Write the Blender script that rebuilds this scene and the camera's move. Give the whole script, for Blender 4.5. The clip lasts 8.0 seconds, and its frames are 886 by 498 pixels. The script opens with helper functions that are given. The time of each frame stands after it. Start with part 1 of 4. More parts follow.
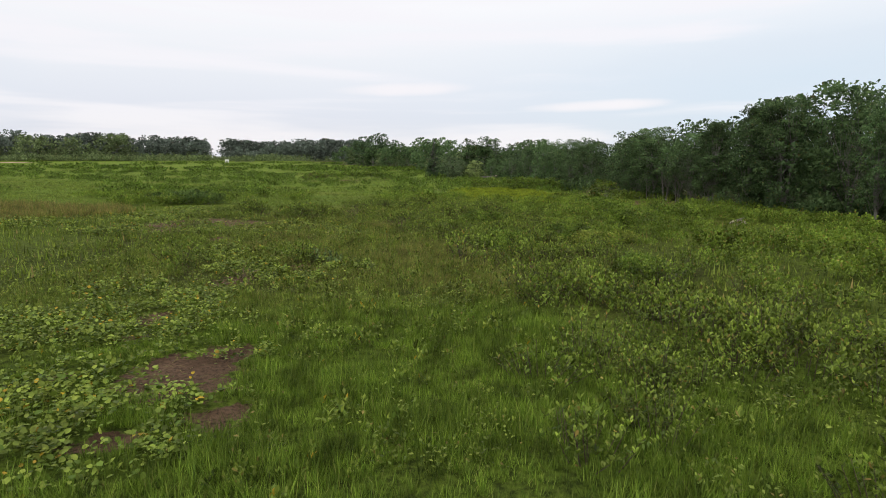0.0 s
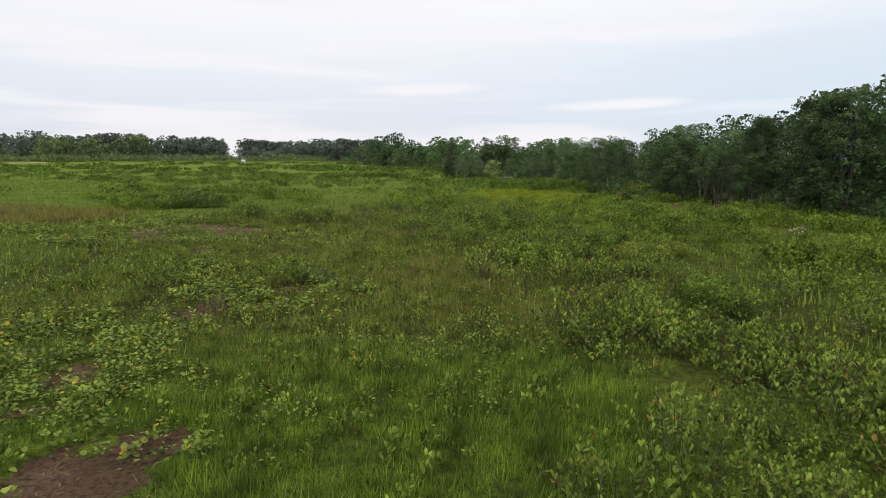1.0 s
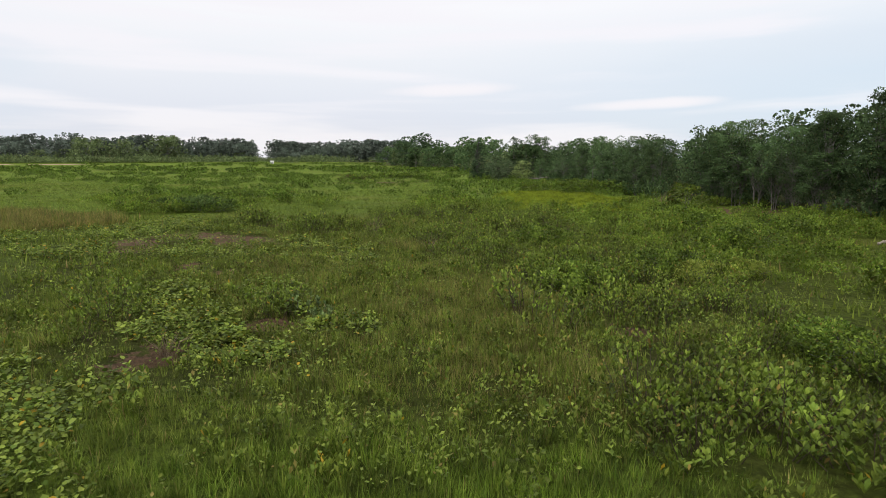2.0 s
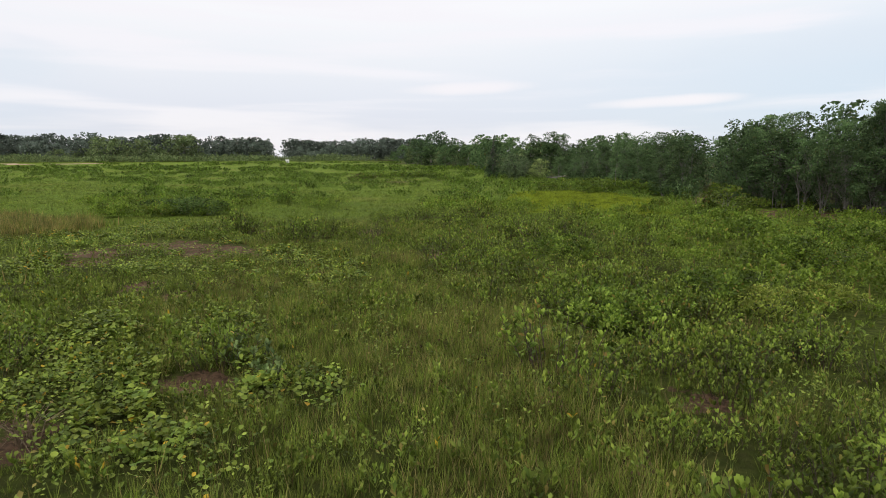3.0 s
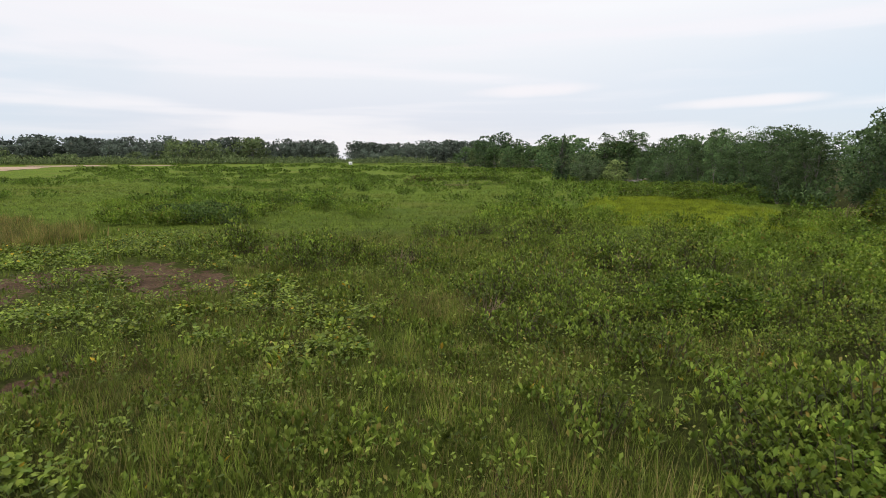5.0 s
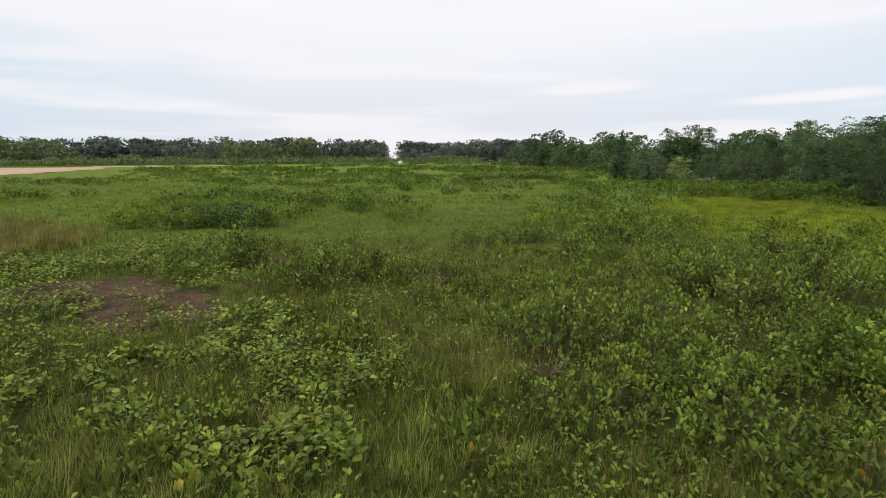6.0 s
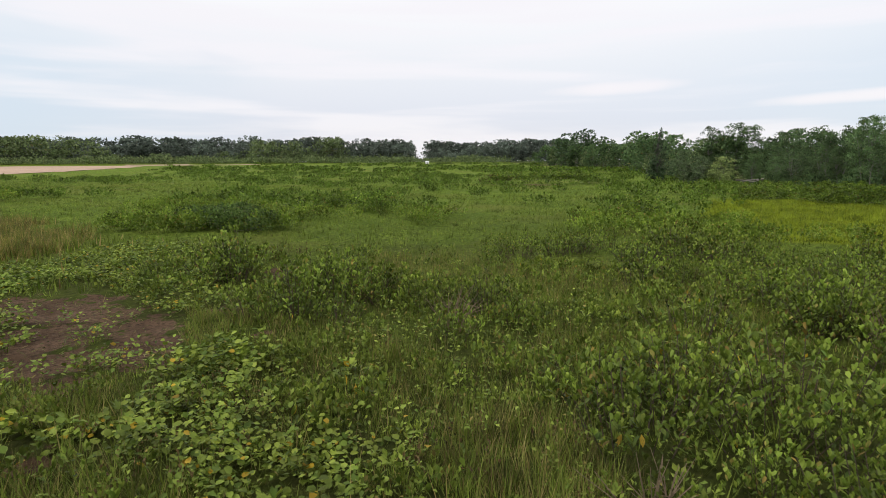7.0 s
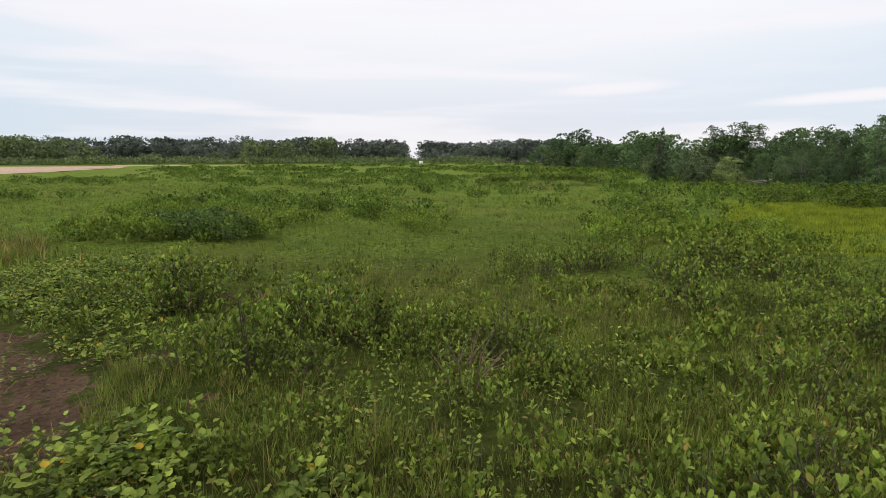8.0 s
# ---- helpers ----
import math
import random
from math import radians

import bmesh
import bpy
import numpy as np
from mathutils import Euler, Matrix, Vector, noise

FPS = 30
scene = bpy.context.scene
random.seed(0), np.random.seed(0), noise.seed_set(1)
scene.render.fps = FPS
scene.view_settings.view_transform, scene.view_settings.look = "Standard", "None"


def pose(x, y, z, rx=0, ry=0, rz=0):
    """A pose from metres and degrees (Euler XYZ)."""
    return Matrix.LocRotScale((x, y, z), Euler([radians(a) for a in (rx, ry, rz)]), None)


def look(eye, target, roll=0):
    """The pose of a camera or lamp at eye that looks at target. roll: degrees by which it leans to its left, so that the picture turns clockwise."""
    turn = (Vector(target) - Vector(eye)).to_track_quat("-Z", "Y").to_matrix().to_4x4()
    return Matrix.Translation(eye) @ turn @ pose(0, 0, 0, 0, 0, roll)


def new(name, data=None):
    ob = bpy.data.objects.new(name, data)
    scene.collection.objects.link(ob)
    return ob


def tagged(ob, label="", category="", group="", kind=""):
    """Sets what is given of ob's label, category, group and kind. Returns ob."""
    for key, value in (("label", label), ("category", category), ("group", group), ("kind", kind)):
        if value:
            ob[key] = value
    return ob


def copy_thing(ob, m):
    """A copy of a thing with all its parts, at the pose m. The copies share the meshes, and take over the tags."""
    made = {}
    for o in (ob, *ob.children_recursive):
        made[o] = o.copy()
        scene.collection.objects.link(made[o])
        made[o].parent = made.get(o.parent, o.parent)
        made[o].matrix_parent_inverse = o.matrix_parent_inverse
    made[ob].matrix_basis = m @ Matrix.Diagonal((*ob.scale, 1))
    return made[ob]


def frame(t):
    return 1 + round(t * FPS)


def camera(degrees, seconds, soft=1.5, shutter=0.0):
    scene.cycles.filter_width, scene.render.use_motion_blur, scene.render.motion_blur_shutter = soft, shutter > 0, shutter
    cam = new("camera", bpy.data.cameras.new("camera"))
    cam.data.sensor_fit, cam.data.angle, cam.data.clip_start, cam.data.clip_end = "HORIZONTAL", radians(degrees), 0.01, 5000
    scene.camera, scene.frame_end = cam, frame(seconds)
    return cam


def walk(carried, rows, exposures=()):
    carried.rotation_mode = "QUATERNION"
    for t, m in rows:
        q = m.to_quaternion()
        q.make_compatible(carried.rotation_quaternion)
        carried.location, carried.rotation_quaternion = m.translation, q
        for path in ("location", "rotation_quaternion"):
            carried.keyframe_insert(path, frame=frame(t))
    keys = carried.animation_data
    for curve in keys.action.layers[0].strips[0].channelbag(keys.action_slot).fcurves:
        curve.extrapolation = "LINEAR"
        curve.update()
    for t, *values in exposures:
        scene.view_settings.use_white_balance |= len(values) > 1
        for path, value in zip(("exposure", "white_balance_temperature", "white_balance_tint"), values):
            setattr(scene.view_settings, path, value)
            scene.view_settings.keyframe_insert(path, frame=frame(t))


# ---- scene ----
cam = camera(75.0, 8.0, soft=0.65, shutter=0.1)
PATH = [
    (0, (1.124, -1.632, 3.108), (1.062, 0.343, 2.801), 0.2),
    (0.5, (1.051, -0.04, 3.093), (0.966, 1.935, 2.787), 0.2),
    (1, (0.969, 1.527, 3.102), (0.85, 3.5, 2.794), 0.1),
    (1.5, (0.906, 3.063, 3.1), (0.747, 5.033, 2.793), 0.2),
    (1.7, (0.892, 3.658, 3.096), (0.711, 5.626, 2.79), 0.1),
    (2.8, (1.01, 7.188, 3.082), (0.739, 9.145, 2.772), -0.2),
    (3, (0.942, 7.76, 3.069), (0.67, 9.717, 2.758), -0.2),
    (3.5, (0.729, 9.197, 3.034), (0.429, 11.15, 2.724), -0.3),
    (4, (0.56, 10.768, 2.974), (0.213, 12.713, 2.665), -0.3),
    (4.5, (0.367, 12.411, 2.923), (-0.039, 14.345, 2.615), -0.3),
    (4.7, (0.241, 13.072, 2.894), (-0.195, 15.0, 2.589), -0.2),
    (5.8, (-0.405, 16.817, 2.715), (-1.02, 18.696, 2.415), -0.4),
    (6, (-0.586, 17.398, 2.694), (-1.235, 19.266, 2.392), -0.4),
    (6.5, (-1.058, 18.749, 2.614), (-1.783, 20.588, 2.313), -0.3),
    (7, (-1.577, 20.001, 2.559), (-2.311, 21.837, 2.258), -0.2),
    (7.5, (-2.14, 21.195, 2.556), (-2.863, 23.036, 2.256), -0.3),
    (8, (-2.618, 22.173, 2.552), (-3.332, 24.017, 2.252), -0.2),
]
walk(cam, [(t, look(eye, target, lean)) for t, eye, target, lean in PATH])

# ---------------------------------------------------------------- light
world = bpy.data.worlds.new("overcast_sky")
scene.world = world
world.use_nodes = True
SUN_HEIGHT, SUN_TURN = radians(53), radians(-153)


def sky_nodes(tree):
    """A pale overcast sky: a thin blue sky seen through broad, flat, drifting cloud."""
    nodes, links = tree.nodes, tree.links
    nodes.clear()
    out = nodes.new("ShaderNodeOutputWorld")
    back = nodes.new("ShaderNodeBackground")
    blue = nodes.new("ShaderNodeTexSky")
    blue.sky_type, blue.sun_disc = "NISHITA", False
    blue.sun_elevation, blue.sun_rotation = SUN_HEIGHT, SUN_TURN
    thin = nodes.new("ShaderNodeMix")
    thin.data_type, thin.blend_type = "RGBA", "MULTIPLY"
    thin.inputs[0].default_value = 1.0
    thin.inputs[7].default_value = (0.12, 0.12, 0.12, 1)
    links.new(blue.outputs[0], thin.inputs[6])
    coord = nodes.new("ShaderNodeTexCoord")
    split = nodes.new("ShaderNodeSeparateXYZ")
    links.new(coord.outputs["Generated"], split.inputs[0])
    # The layer is a dim lavender along the horizon and bright overhead.
    tone = nodes.new("ShaderNodeValToRGB")
    stops = tone.color_ramp.elements
    stops[0].position, stops[0].color = 0.0, (0.78, 0.79, 0.88, 1)
    stops[1].position, stops[1].color = 0.46, (1.28, 1.25, 1.26, 1)
    for place, colour in ((0.07, (0.80, 0.82, 0.91, 1)), (0.15, (0.92, 0.93, 0.97, 1)), (0.23, (1.04, 1.03, 1.04, 1))):
        stops.new(place).color = colour
    links.new(split.outputs[2], tone.inputs[0])
    # Clearer air towards both sides.
    side = nodes.new("ShaderNodeMapRange")
    side.interpolation_type = "SMOOTHSTEP"
    side.inputs["From Min"].default_value, side.inputs["From Max"].default_value = -0.25, 0.65
    side.inputs["To Max"].default_value = 0.75
    links.new(split.outputs[0], side.inputs["Value"])
    other = nodes.new("ShaderNodeMapRange")
    other.interpolation_type = "SMOOTHSTEP"
    other.inputs["From Min"].default_value, other.inputs["From Max"].default_value = -0.55, -0.95
    other.inputs["To Max"].default_value = 0.8
    links.new(split.outputs[0], other.inputs["Value"])
    sides = nodes.new("ShaderNodeMath")
    sides.operation = "MAXIMUM"
    links.new(side.outputs[0], sides.inputs[0])
    links.new(other.outputs[0], sides.inputs[1])
    low = nodes.new("ShaderNodeMapRange")
    low.inputs["From Min"].default_value, low.inputs["From Max"].default_value = 0.26, 0.12
    links.new(split.outputs[2], low.inputs["Value"])
    clear = nodes.new("ShaderNodeMath")
    clear.operation = "MULTIPLY"
    links.new(sides.outputs[0], clear.inputs[0])
    links.new(low.outputs[0], clear.inputs[1])
    airy = nodes.new("ShaderNodeMix")
    airy.data_type = "RGBA"
    links.new(clear.outputs[0], airy.inputs[0])
    links.new(tone.outputs[0], airy.inputs[6])
    airy.inputs[7].default_value = (0.67, 0.80, 0.92, 1)
    # Long flat streaks and broad soft banks of cloud.
    lit = airy.outputs[2]
    for stretch, size, first, last, most, tint in (((1, 1, 12), 1.5, 0.48, 0.66, 0.75, (1.02, 0.98, 1.01, 1)), ((1, 1, 5), 2.1, 0.48, 0.32, 0.40, (0.78, 0.84, 0.92, 1))):
        flat = nodes.new("ShaderNodeMapping")
        flat.inputs["Scale"].default_value = stretch
        flat.inputs["Location"].default_value = (0.35, 0.1, 0.2)
        links.new(coord.outputs["Generated"], flat.inputs[0])
        cloud = nodes.new("ShaderNodeTexNoise")
        cloud.inputs["Scale"].default_value, cloud.inputs["Detail"].default_value = size, 4.0
        cloud.inputs["Roughness"].default_value, cloud.inputs["Distortion"].default_value = 0.5, 0.3
        links.new(flat.outputs[0], cloud.inputs["Vector"])
        share = nodes.new("ShaderNodeMapRange")
        share.interpolation_type = "SMOOTHSTEP"
        share.inputs["From Min"].default_value, share.inputs["From Max"].default_value = first, last
        share.inputs["To Max"].default_value = most
        links.new(cloud.outputs["Fac"], share.inputs["Value"])
        layer = nodes.new("ShaderNodeMix")
        layer.data_type = "RGBA"
        links.new(share.outputs[0], layer.inputs[0])
        links.new(lit, layer.inputs[6])
        layer.inputs[7].default_value = tint
        lit = layer.outputs[2]
    # Two long pinkish streaks of cloud low over the wood, with ragged edges.
    ragged = nodes.new("ShaderNodeTexNoise")
    ragged.inputs["Scale"].default_value, ragged.inputs["Detail"].default_value = 9.0, 5.0
    links.new(coord.outputs["Generated"], ragged.inputs["Vector"])
    for (east, up), (wide, tall), slope, most in (((-0.095, 0.115), (0.13, 0.013), 0.035, 0.8), ((0.215, 0.087), (0.13, 0.011), 0.03, 0.85)):
        axes = []
        for socket, middle, reach in ((0, east, wide), (2, up, tall)):
            off = nodes.new("ShaderNodeMath")
            off.operation, off.inputs[1].default_value = "SUBTRACT", middle
            links.new(split.outputs[socket], off.inputs[0])
            axes.append((off, reach))
        tilt = nodes.new("ShaderNodeMath")
        tilt.operation, tilt.inputs[1].default_value = "MULTIPLY_ADD", -slope
        links.new(axes[0][0].outputs[0], tilt.inputs[0])
        links.new(axes[1][0].outputs[0], tilt.inputs[2])
        total = ragged.outputs["Fac"]
        for socket, reach in ((axes[0][0].outputs[0], wide), (tilt.outputs[0], tall)):
            scaled = nodes.new("ShaderNodeMath")
            scaled.operation, scaled.inputs[1].default_value = "DIVIDE", reach
            links.new(socket, scaled.inputs[0])
            square = nodes.new("ShaderNodeMath")
            square.operation = "MULTIPLY_ADD"
            links.new(scaled.outputs[0], square.inputs[0])
            links.new(scaled.outputs[0], square.inputs[1])
            links.new(total, square.inputs[2])
            total = square.outputs[0]
        share = nodes.new("ShaderNodeMapRange")
        share.interpolation_type = "SMOOTHSTEP"
        share.inputs["From Min"].default_value, share.inputs["From Max"].default_value = 1.5, 0.45
        share.inputs["To Max"].default_value = most
        links.new(total, share.inputs["Value"])
        layer = nodes.new("ShaderNodeMix")
        layer.data_type = "RGBA"
        links.new(share.outputs[0], layer.inputs[0])
        links.new(lit, layer.inputs[6])
        layer.inputs[7].default_value = (1.03, 0.97, 0.99, 1)
        lit = layer.outputs[2]
    veil = nodes.new("ShaderNodeMix")
    veil.data_type = "RGBA"
    veil.inputs[0].default_value = 0.88
    links.new(thin.outputs[2], veil.inputs[6])
    links.new(lit, veil.inputs[7])
    links.new(veil.outputs[2], back.inputs[0])
    back.inputs[1].default_value = 1.0
    links.new(back.outputs[0], out.inputs[0])


sky_nodes(world.node_tree)
sun = new("sun", bpy.data.lights.new("sun", "SUN"))
sun.data.energy, sun.data.angle, sun.data.color = 1.70, radians(22), (1.0, 0.95, 0.86)
sun.matrix_world = look((-20, -20, 60), (0, 20, 0))

# ---------------------------------------------------------------- materials


def mix_colour(tree, factor, a, b):
    node = tree.nodes.new("ShaderNodeMix")
    node.data_type = "RGBA"
    for socket, value in ((node.inputs[0], factor), (node.inputs[6], a), (node.inputs[7], b)):
        if isinstance(value, (tuple, float, int)):
            socket.default_value = (*value, 1) if isinstance(value, tuple) else value
        else:
            tree.links.new(value, socket)
    return node.outputs[2]


def noise_at(tree, scale, detail=3.0, rough=0.55, low=0.35, high=0.65, vector=None):
    if vector is None:
        vector = tree.nodes.new("ShaderNodeNewGeometry").outputs["Position"]
    tex = tree.nodes.new("ShaderNodeTexNoise")
    tex.inputs["Scale"].default_value, tex.inputs["Detail"].default_value = scale, detail
    tex.inputs["Roughness"].default_value = rough
    tree.links.new(vector, tex.inputs["Vector"])
    span = tree.nodes.new("ShaderNodeMapRange")
    span.inputs["From Min"].default_value, span.inputs["From Max"].default_value = low, high
    tree.links.new(tex.outputs["Fac"], span.inputs["Value"])
    return span.outputs[0]


def leaf_material(name, dark, light, tired, share=0.06, patch=0.5, thin=0.3, rough=0.55, vary=0.0):
    """Leaves: each one its own green, drifting over metres, a few turned yellow or brown, and letting light through."""
    mat = bpy.data.materials.new(name)
    mat.use_nodes = True
    tree = mat.node_tree
    nodes, links = tree.nodes, tree.links
    nodes.clear()
    geo = nodes.new("ShaderNodeNewGeometry")
    each = geo.outputs["Random Per Island"]
    colour = mix_colour(tree, each, dark, light)
    drift = noise_at(tree, patch, 3.0, 0.6, 0.3, 0.7)
    shifted = mix_colour(tree, each, tuple(0.72 * v for v in dark), tuple(0.85 * a + 0.15 * b for a, b in zip(light, tired)))
    colour = mix_colour(tree, drift, shifted, colour)
    past = nodes.new("ShaderNodeMath")
    past.operation = "FRACT"
    many = nodes.new("ShaderNodeMath")
    many.operation, many.inputs[1].default_value = "MULTIPLY", 37.7
    links.new(each, many.inputs[0])
    links.new(many.outputs[0], past.inputs[0])
    few = nodes.new("ShaderNodeMath")
    few.operation, few.inputs[1].default_value = "LESS_THAN", share
    links.new(past.outputs[0], few.inputs[0])
    colour = mix_colour(tree, few.outputs[0], colour, tired)
    # Noise per clump: plant variation, plus lit tops and shaded hollows painted in.
    clump_shade = nodes.new("ShaderNodeMapRange")
    clump_shade.inputs["To Min"].default_value, clump_shade.inputs["To Max"].default_value = 0.29, 1.16
    links.new(noise_at(tree, 4.5 * patch, 2.0, 0.5, 0.32, 0.68), clump_shade.inputs["Value"])
    own = nodes.new("ShaderNodeMapRange")
    own.inputs["To Min"].default_value, own.inputs["To Max"].default_value = 1 - vary, 1 + vary
    links.new(nodes.new("ShaderNodeObjectInfo").outputs["Random"], own.inputs["Value"])
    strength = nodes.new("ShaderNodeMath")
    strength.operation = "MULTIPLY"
    links.new(clump_shade.outputs[0], strength.inputs[0])
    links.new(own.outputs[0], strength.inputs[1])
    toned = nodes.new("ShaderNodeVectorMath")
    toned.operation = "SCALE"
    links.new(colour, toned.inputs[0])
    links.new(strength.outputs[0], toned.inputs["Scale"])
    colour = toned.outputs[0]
    shade = nodes.new("ShaderNodeBsdfPrincipled")
    shade.inputs["Roughness"].default_value = rough
    shade.inputs["Specular IOR Level"].default_value = 0.15
    glow = nodes.new("ShaderNodeBsdfTranslucent")
    links.new(colour, shade.inputs["Base Color"])
    links.new(colour, glow.inputs["Color"])
    both = nodes.new("ShaderNodeMixShader")
    both.inputs[0].default_value = thin
    links.new(shade.outputs[0], both.inputs[1])
    links.new(glow.outputs[0], both.inputs[2])
    out = nodes.new("ShaderNodeOutputMaterial")
    links.new(both.outputs[0], out.inputs[0])
    return mat


def rough_material(name, a, b, scale=6.0, fine=60.0, rough=0.85, bump=0.02, third=None):
    """Bark, wood, sand: two tones at a large and a fine scale, with relief."""
    mat = bpy.data.materials.new(name)
    mat.use_nodes = True
    tree = mat.node_tree
    shade = tree.nodes["Principled BSDF"]
    colour = mix_colour(tree, noise_at(tree, scale), a, b)
    grain = noise_at(tree, fine, 4.0)
    colour = mix_colour(tree, grain, colour, third or tuple(0.75 * v for v in a))
    tree.links.new(colour, shade.inputs["Base Color"])
    shade.inputs["Roughness"].default_value = rough
    relief = tree.nodes.new("ShaderNodeBump")
    relief.inputs["Distance"].default_value = bump
    tree.links.new(grain, relief.inputs["Height"])
    tree.links.new(relief.outputs[0], shade.inputs["Normal"])
    return mat


def ground_material():
    mat = bpy.data.materials.new("meadow_ground")
    mat.use_nodes = True
    tree = mat.node_tree
    nodes, links = tree.nodes, tree.links
    shade = nodes["Principled BSDF"]
    cover = nodes.new("ShaderNodeAttribute")
    cover.attribute_name = "cover"
    part_of = nodes.new("ShaderNodeSeparateColor")
    links.new(cover.outputs["Color"], part_of.inputs[0])
    green = mix_colour(tree, noise_at(tree, 0.35, 5.0, 0.65), (0.125, 0.195, 0.024), (0.215, 0.30, 0.040))
    green = mix_colour(tree, noise_at(tree, 7.0, 5.0, 0.7, 0.4, 0.62), green, (0.045, 0.07, 0.012))
    green = mix_colour(tree, noise_at(tree, 0.11, 4.0, 0.6, 0.5, 0.72), green, (0.15, 0.16, 0.035))
    green = mix_colour(tree, part_of.outputs[1], green, (0.27, 0.335, 0.018))
    green = mix_colour(tree, part_of.outputs[2], green, (0.20, 0.15, 0.05))
    # Alpha: dark thatch colour with the shade between and under plants painted in.
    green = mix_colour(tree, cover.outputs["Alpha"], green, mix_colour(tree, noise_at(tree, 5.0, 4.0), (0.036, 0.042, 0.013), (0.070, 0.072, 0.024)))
    soil = mix_colour(tree, noise_at(tree, 1.3, 5.0, 0.6), (0.110, 0.068, 0.042), (0.200, 0.128, 0.082))
    soil = mix_colour(tree, noise_at(tree, 14.0, 4.0, 0.7, 0.45, 0.7), soil, (0.048, 0.033, 0.022))
    edge = nodes.new("ShaderNodeMath")
    edge.operation = "ADD"
    ragged = noise_at(tree, 3.0, 5.0, 0.65, 0.2, 0.8)
    links.new(part_of.outputs[0], edge.inputs[0])
    links.new(ragged, edge.inputs[1])
    sharp = nodes.new("ShaderNodeMapRange")
    sharp.inputs["From Min"].default_value, sharp.inputs["From Max"].default_value = 0.92, 1.04
    links.new(edge.outputs[0], sharp.inputs["Value"])
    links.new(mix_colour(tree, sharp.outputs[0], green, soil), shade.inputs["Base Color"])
    damp = nodes.new("ShaderNodeMapRange")
    damp.inputs["To Min"].default_value, damp.inputs["To Max"].default_value = 0.95, 0.75
    links.new(sharp.outputs[0], damp.inputs["Value"])
    links.new(damp.outputs[0], shade.inputs["Roughness"])
    shade.inputs["Specular IOR Level"].default_value = 0.04
    relief = nodes.new("ShaderNodeBump")
    relief.inputs["Distance"].default_value = 0.09
    links.new(noise_at(tree, 12.0, 8.0, 0.75, 0.2, 0.8), relief.inputs["Height"])
    links.new(relief.outputs[0], shade.inputs["Normal"])
    return mat


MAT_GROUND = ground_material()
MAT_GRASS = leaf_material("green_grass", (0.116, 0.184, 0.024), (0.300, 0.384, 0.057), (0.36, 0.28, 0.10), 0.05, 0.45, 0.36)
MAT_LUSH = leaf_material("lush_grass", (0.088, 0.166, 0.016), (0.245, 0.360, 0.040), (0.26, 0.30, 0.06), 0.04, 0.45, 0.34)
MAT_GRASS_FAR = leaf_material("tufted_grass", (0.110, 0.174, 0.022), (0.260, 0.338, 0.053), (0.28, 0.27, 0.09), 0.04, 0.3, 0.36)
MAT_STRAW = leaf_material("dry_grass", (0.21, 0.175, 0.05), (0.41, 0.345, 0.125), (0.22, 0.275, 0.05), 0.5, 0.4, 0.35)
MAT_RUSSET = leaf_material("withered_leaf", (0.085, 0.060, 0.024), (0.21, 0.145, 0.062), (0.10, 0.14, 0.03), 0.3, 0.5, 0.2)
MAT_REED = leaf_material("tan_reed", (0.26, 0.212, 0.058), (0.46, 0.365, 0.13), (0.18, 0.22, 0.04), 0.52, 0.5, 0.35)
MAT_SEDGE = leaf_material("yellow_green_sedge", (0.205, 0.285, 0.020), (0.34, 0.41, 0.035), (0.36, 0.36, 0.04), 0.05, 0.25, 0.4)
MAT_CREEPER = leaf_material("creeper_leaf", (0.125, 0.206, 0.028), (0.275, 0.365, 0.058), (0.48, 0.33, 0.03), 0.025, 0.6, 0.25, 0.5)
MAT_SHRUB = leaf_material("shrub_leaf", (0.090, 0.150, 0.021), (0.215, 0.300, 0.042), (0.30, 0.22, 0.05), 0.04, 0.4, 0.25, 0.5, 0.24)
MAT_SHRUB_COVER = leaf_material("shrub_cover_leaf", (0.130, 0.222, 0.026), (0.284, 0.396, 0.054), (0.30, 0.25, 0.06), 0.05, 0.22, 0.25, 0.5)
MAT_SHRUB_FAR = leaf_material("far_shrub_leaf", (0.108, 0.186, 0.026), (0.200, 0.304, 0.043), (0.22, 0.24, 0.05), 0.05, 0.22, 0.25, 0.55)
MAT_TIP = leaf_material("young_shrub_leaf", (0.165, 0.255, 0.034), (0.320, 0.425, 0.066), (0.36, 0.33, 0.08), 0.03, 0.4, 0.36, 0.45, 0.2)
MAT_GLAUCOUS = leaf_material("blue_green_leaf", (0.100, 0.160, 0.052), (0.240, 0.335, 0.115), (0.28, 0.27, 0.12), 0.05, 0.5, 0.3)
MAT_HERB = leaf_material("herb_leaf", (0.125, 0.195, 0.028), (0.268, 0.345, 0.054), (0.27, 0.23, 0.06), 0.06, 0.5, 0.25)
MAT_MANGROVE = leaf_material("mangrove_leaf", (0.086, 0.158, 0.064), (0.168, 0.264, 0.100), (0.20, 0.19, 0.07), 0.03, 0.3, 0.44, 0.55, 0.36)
# Distant haze is painted into these leaf colours: greyed, bluer and paler.
MAT_FAR_HAZED = leaf_material("far_tree_leaf_hazed", (0.135, 0.172, 0.138), (0.180, 0.226, 0.176), (0.24, 0.24, 0.18), 0.03, 0.05, 0.25, 0.6, 0.25)
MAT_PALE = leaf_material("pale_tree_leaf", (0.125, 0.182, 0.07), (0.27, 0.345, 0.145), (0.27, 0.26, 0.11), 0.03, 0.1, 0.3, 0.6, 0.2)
MAT_BARK = rough_material("grey_bark", (0.16, 0.145, 0.125), (0.26, 0.245, 0.22), 3.0, 40.0)
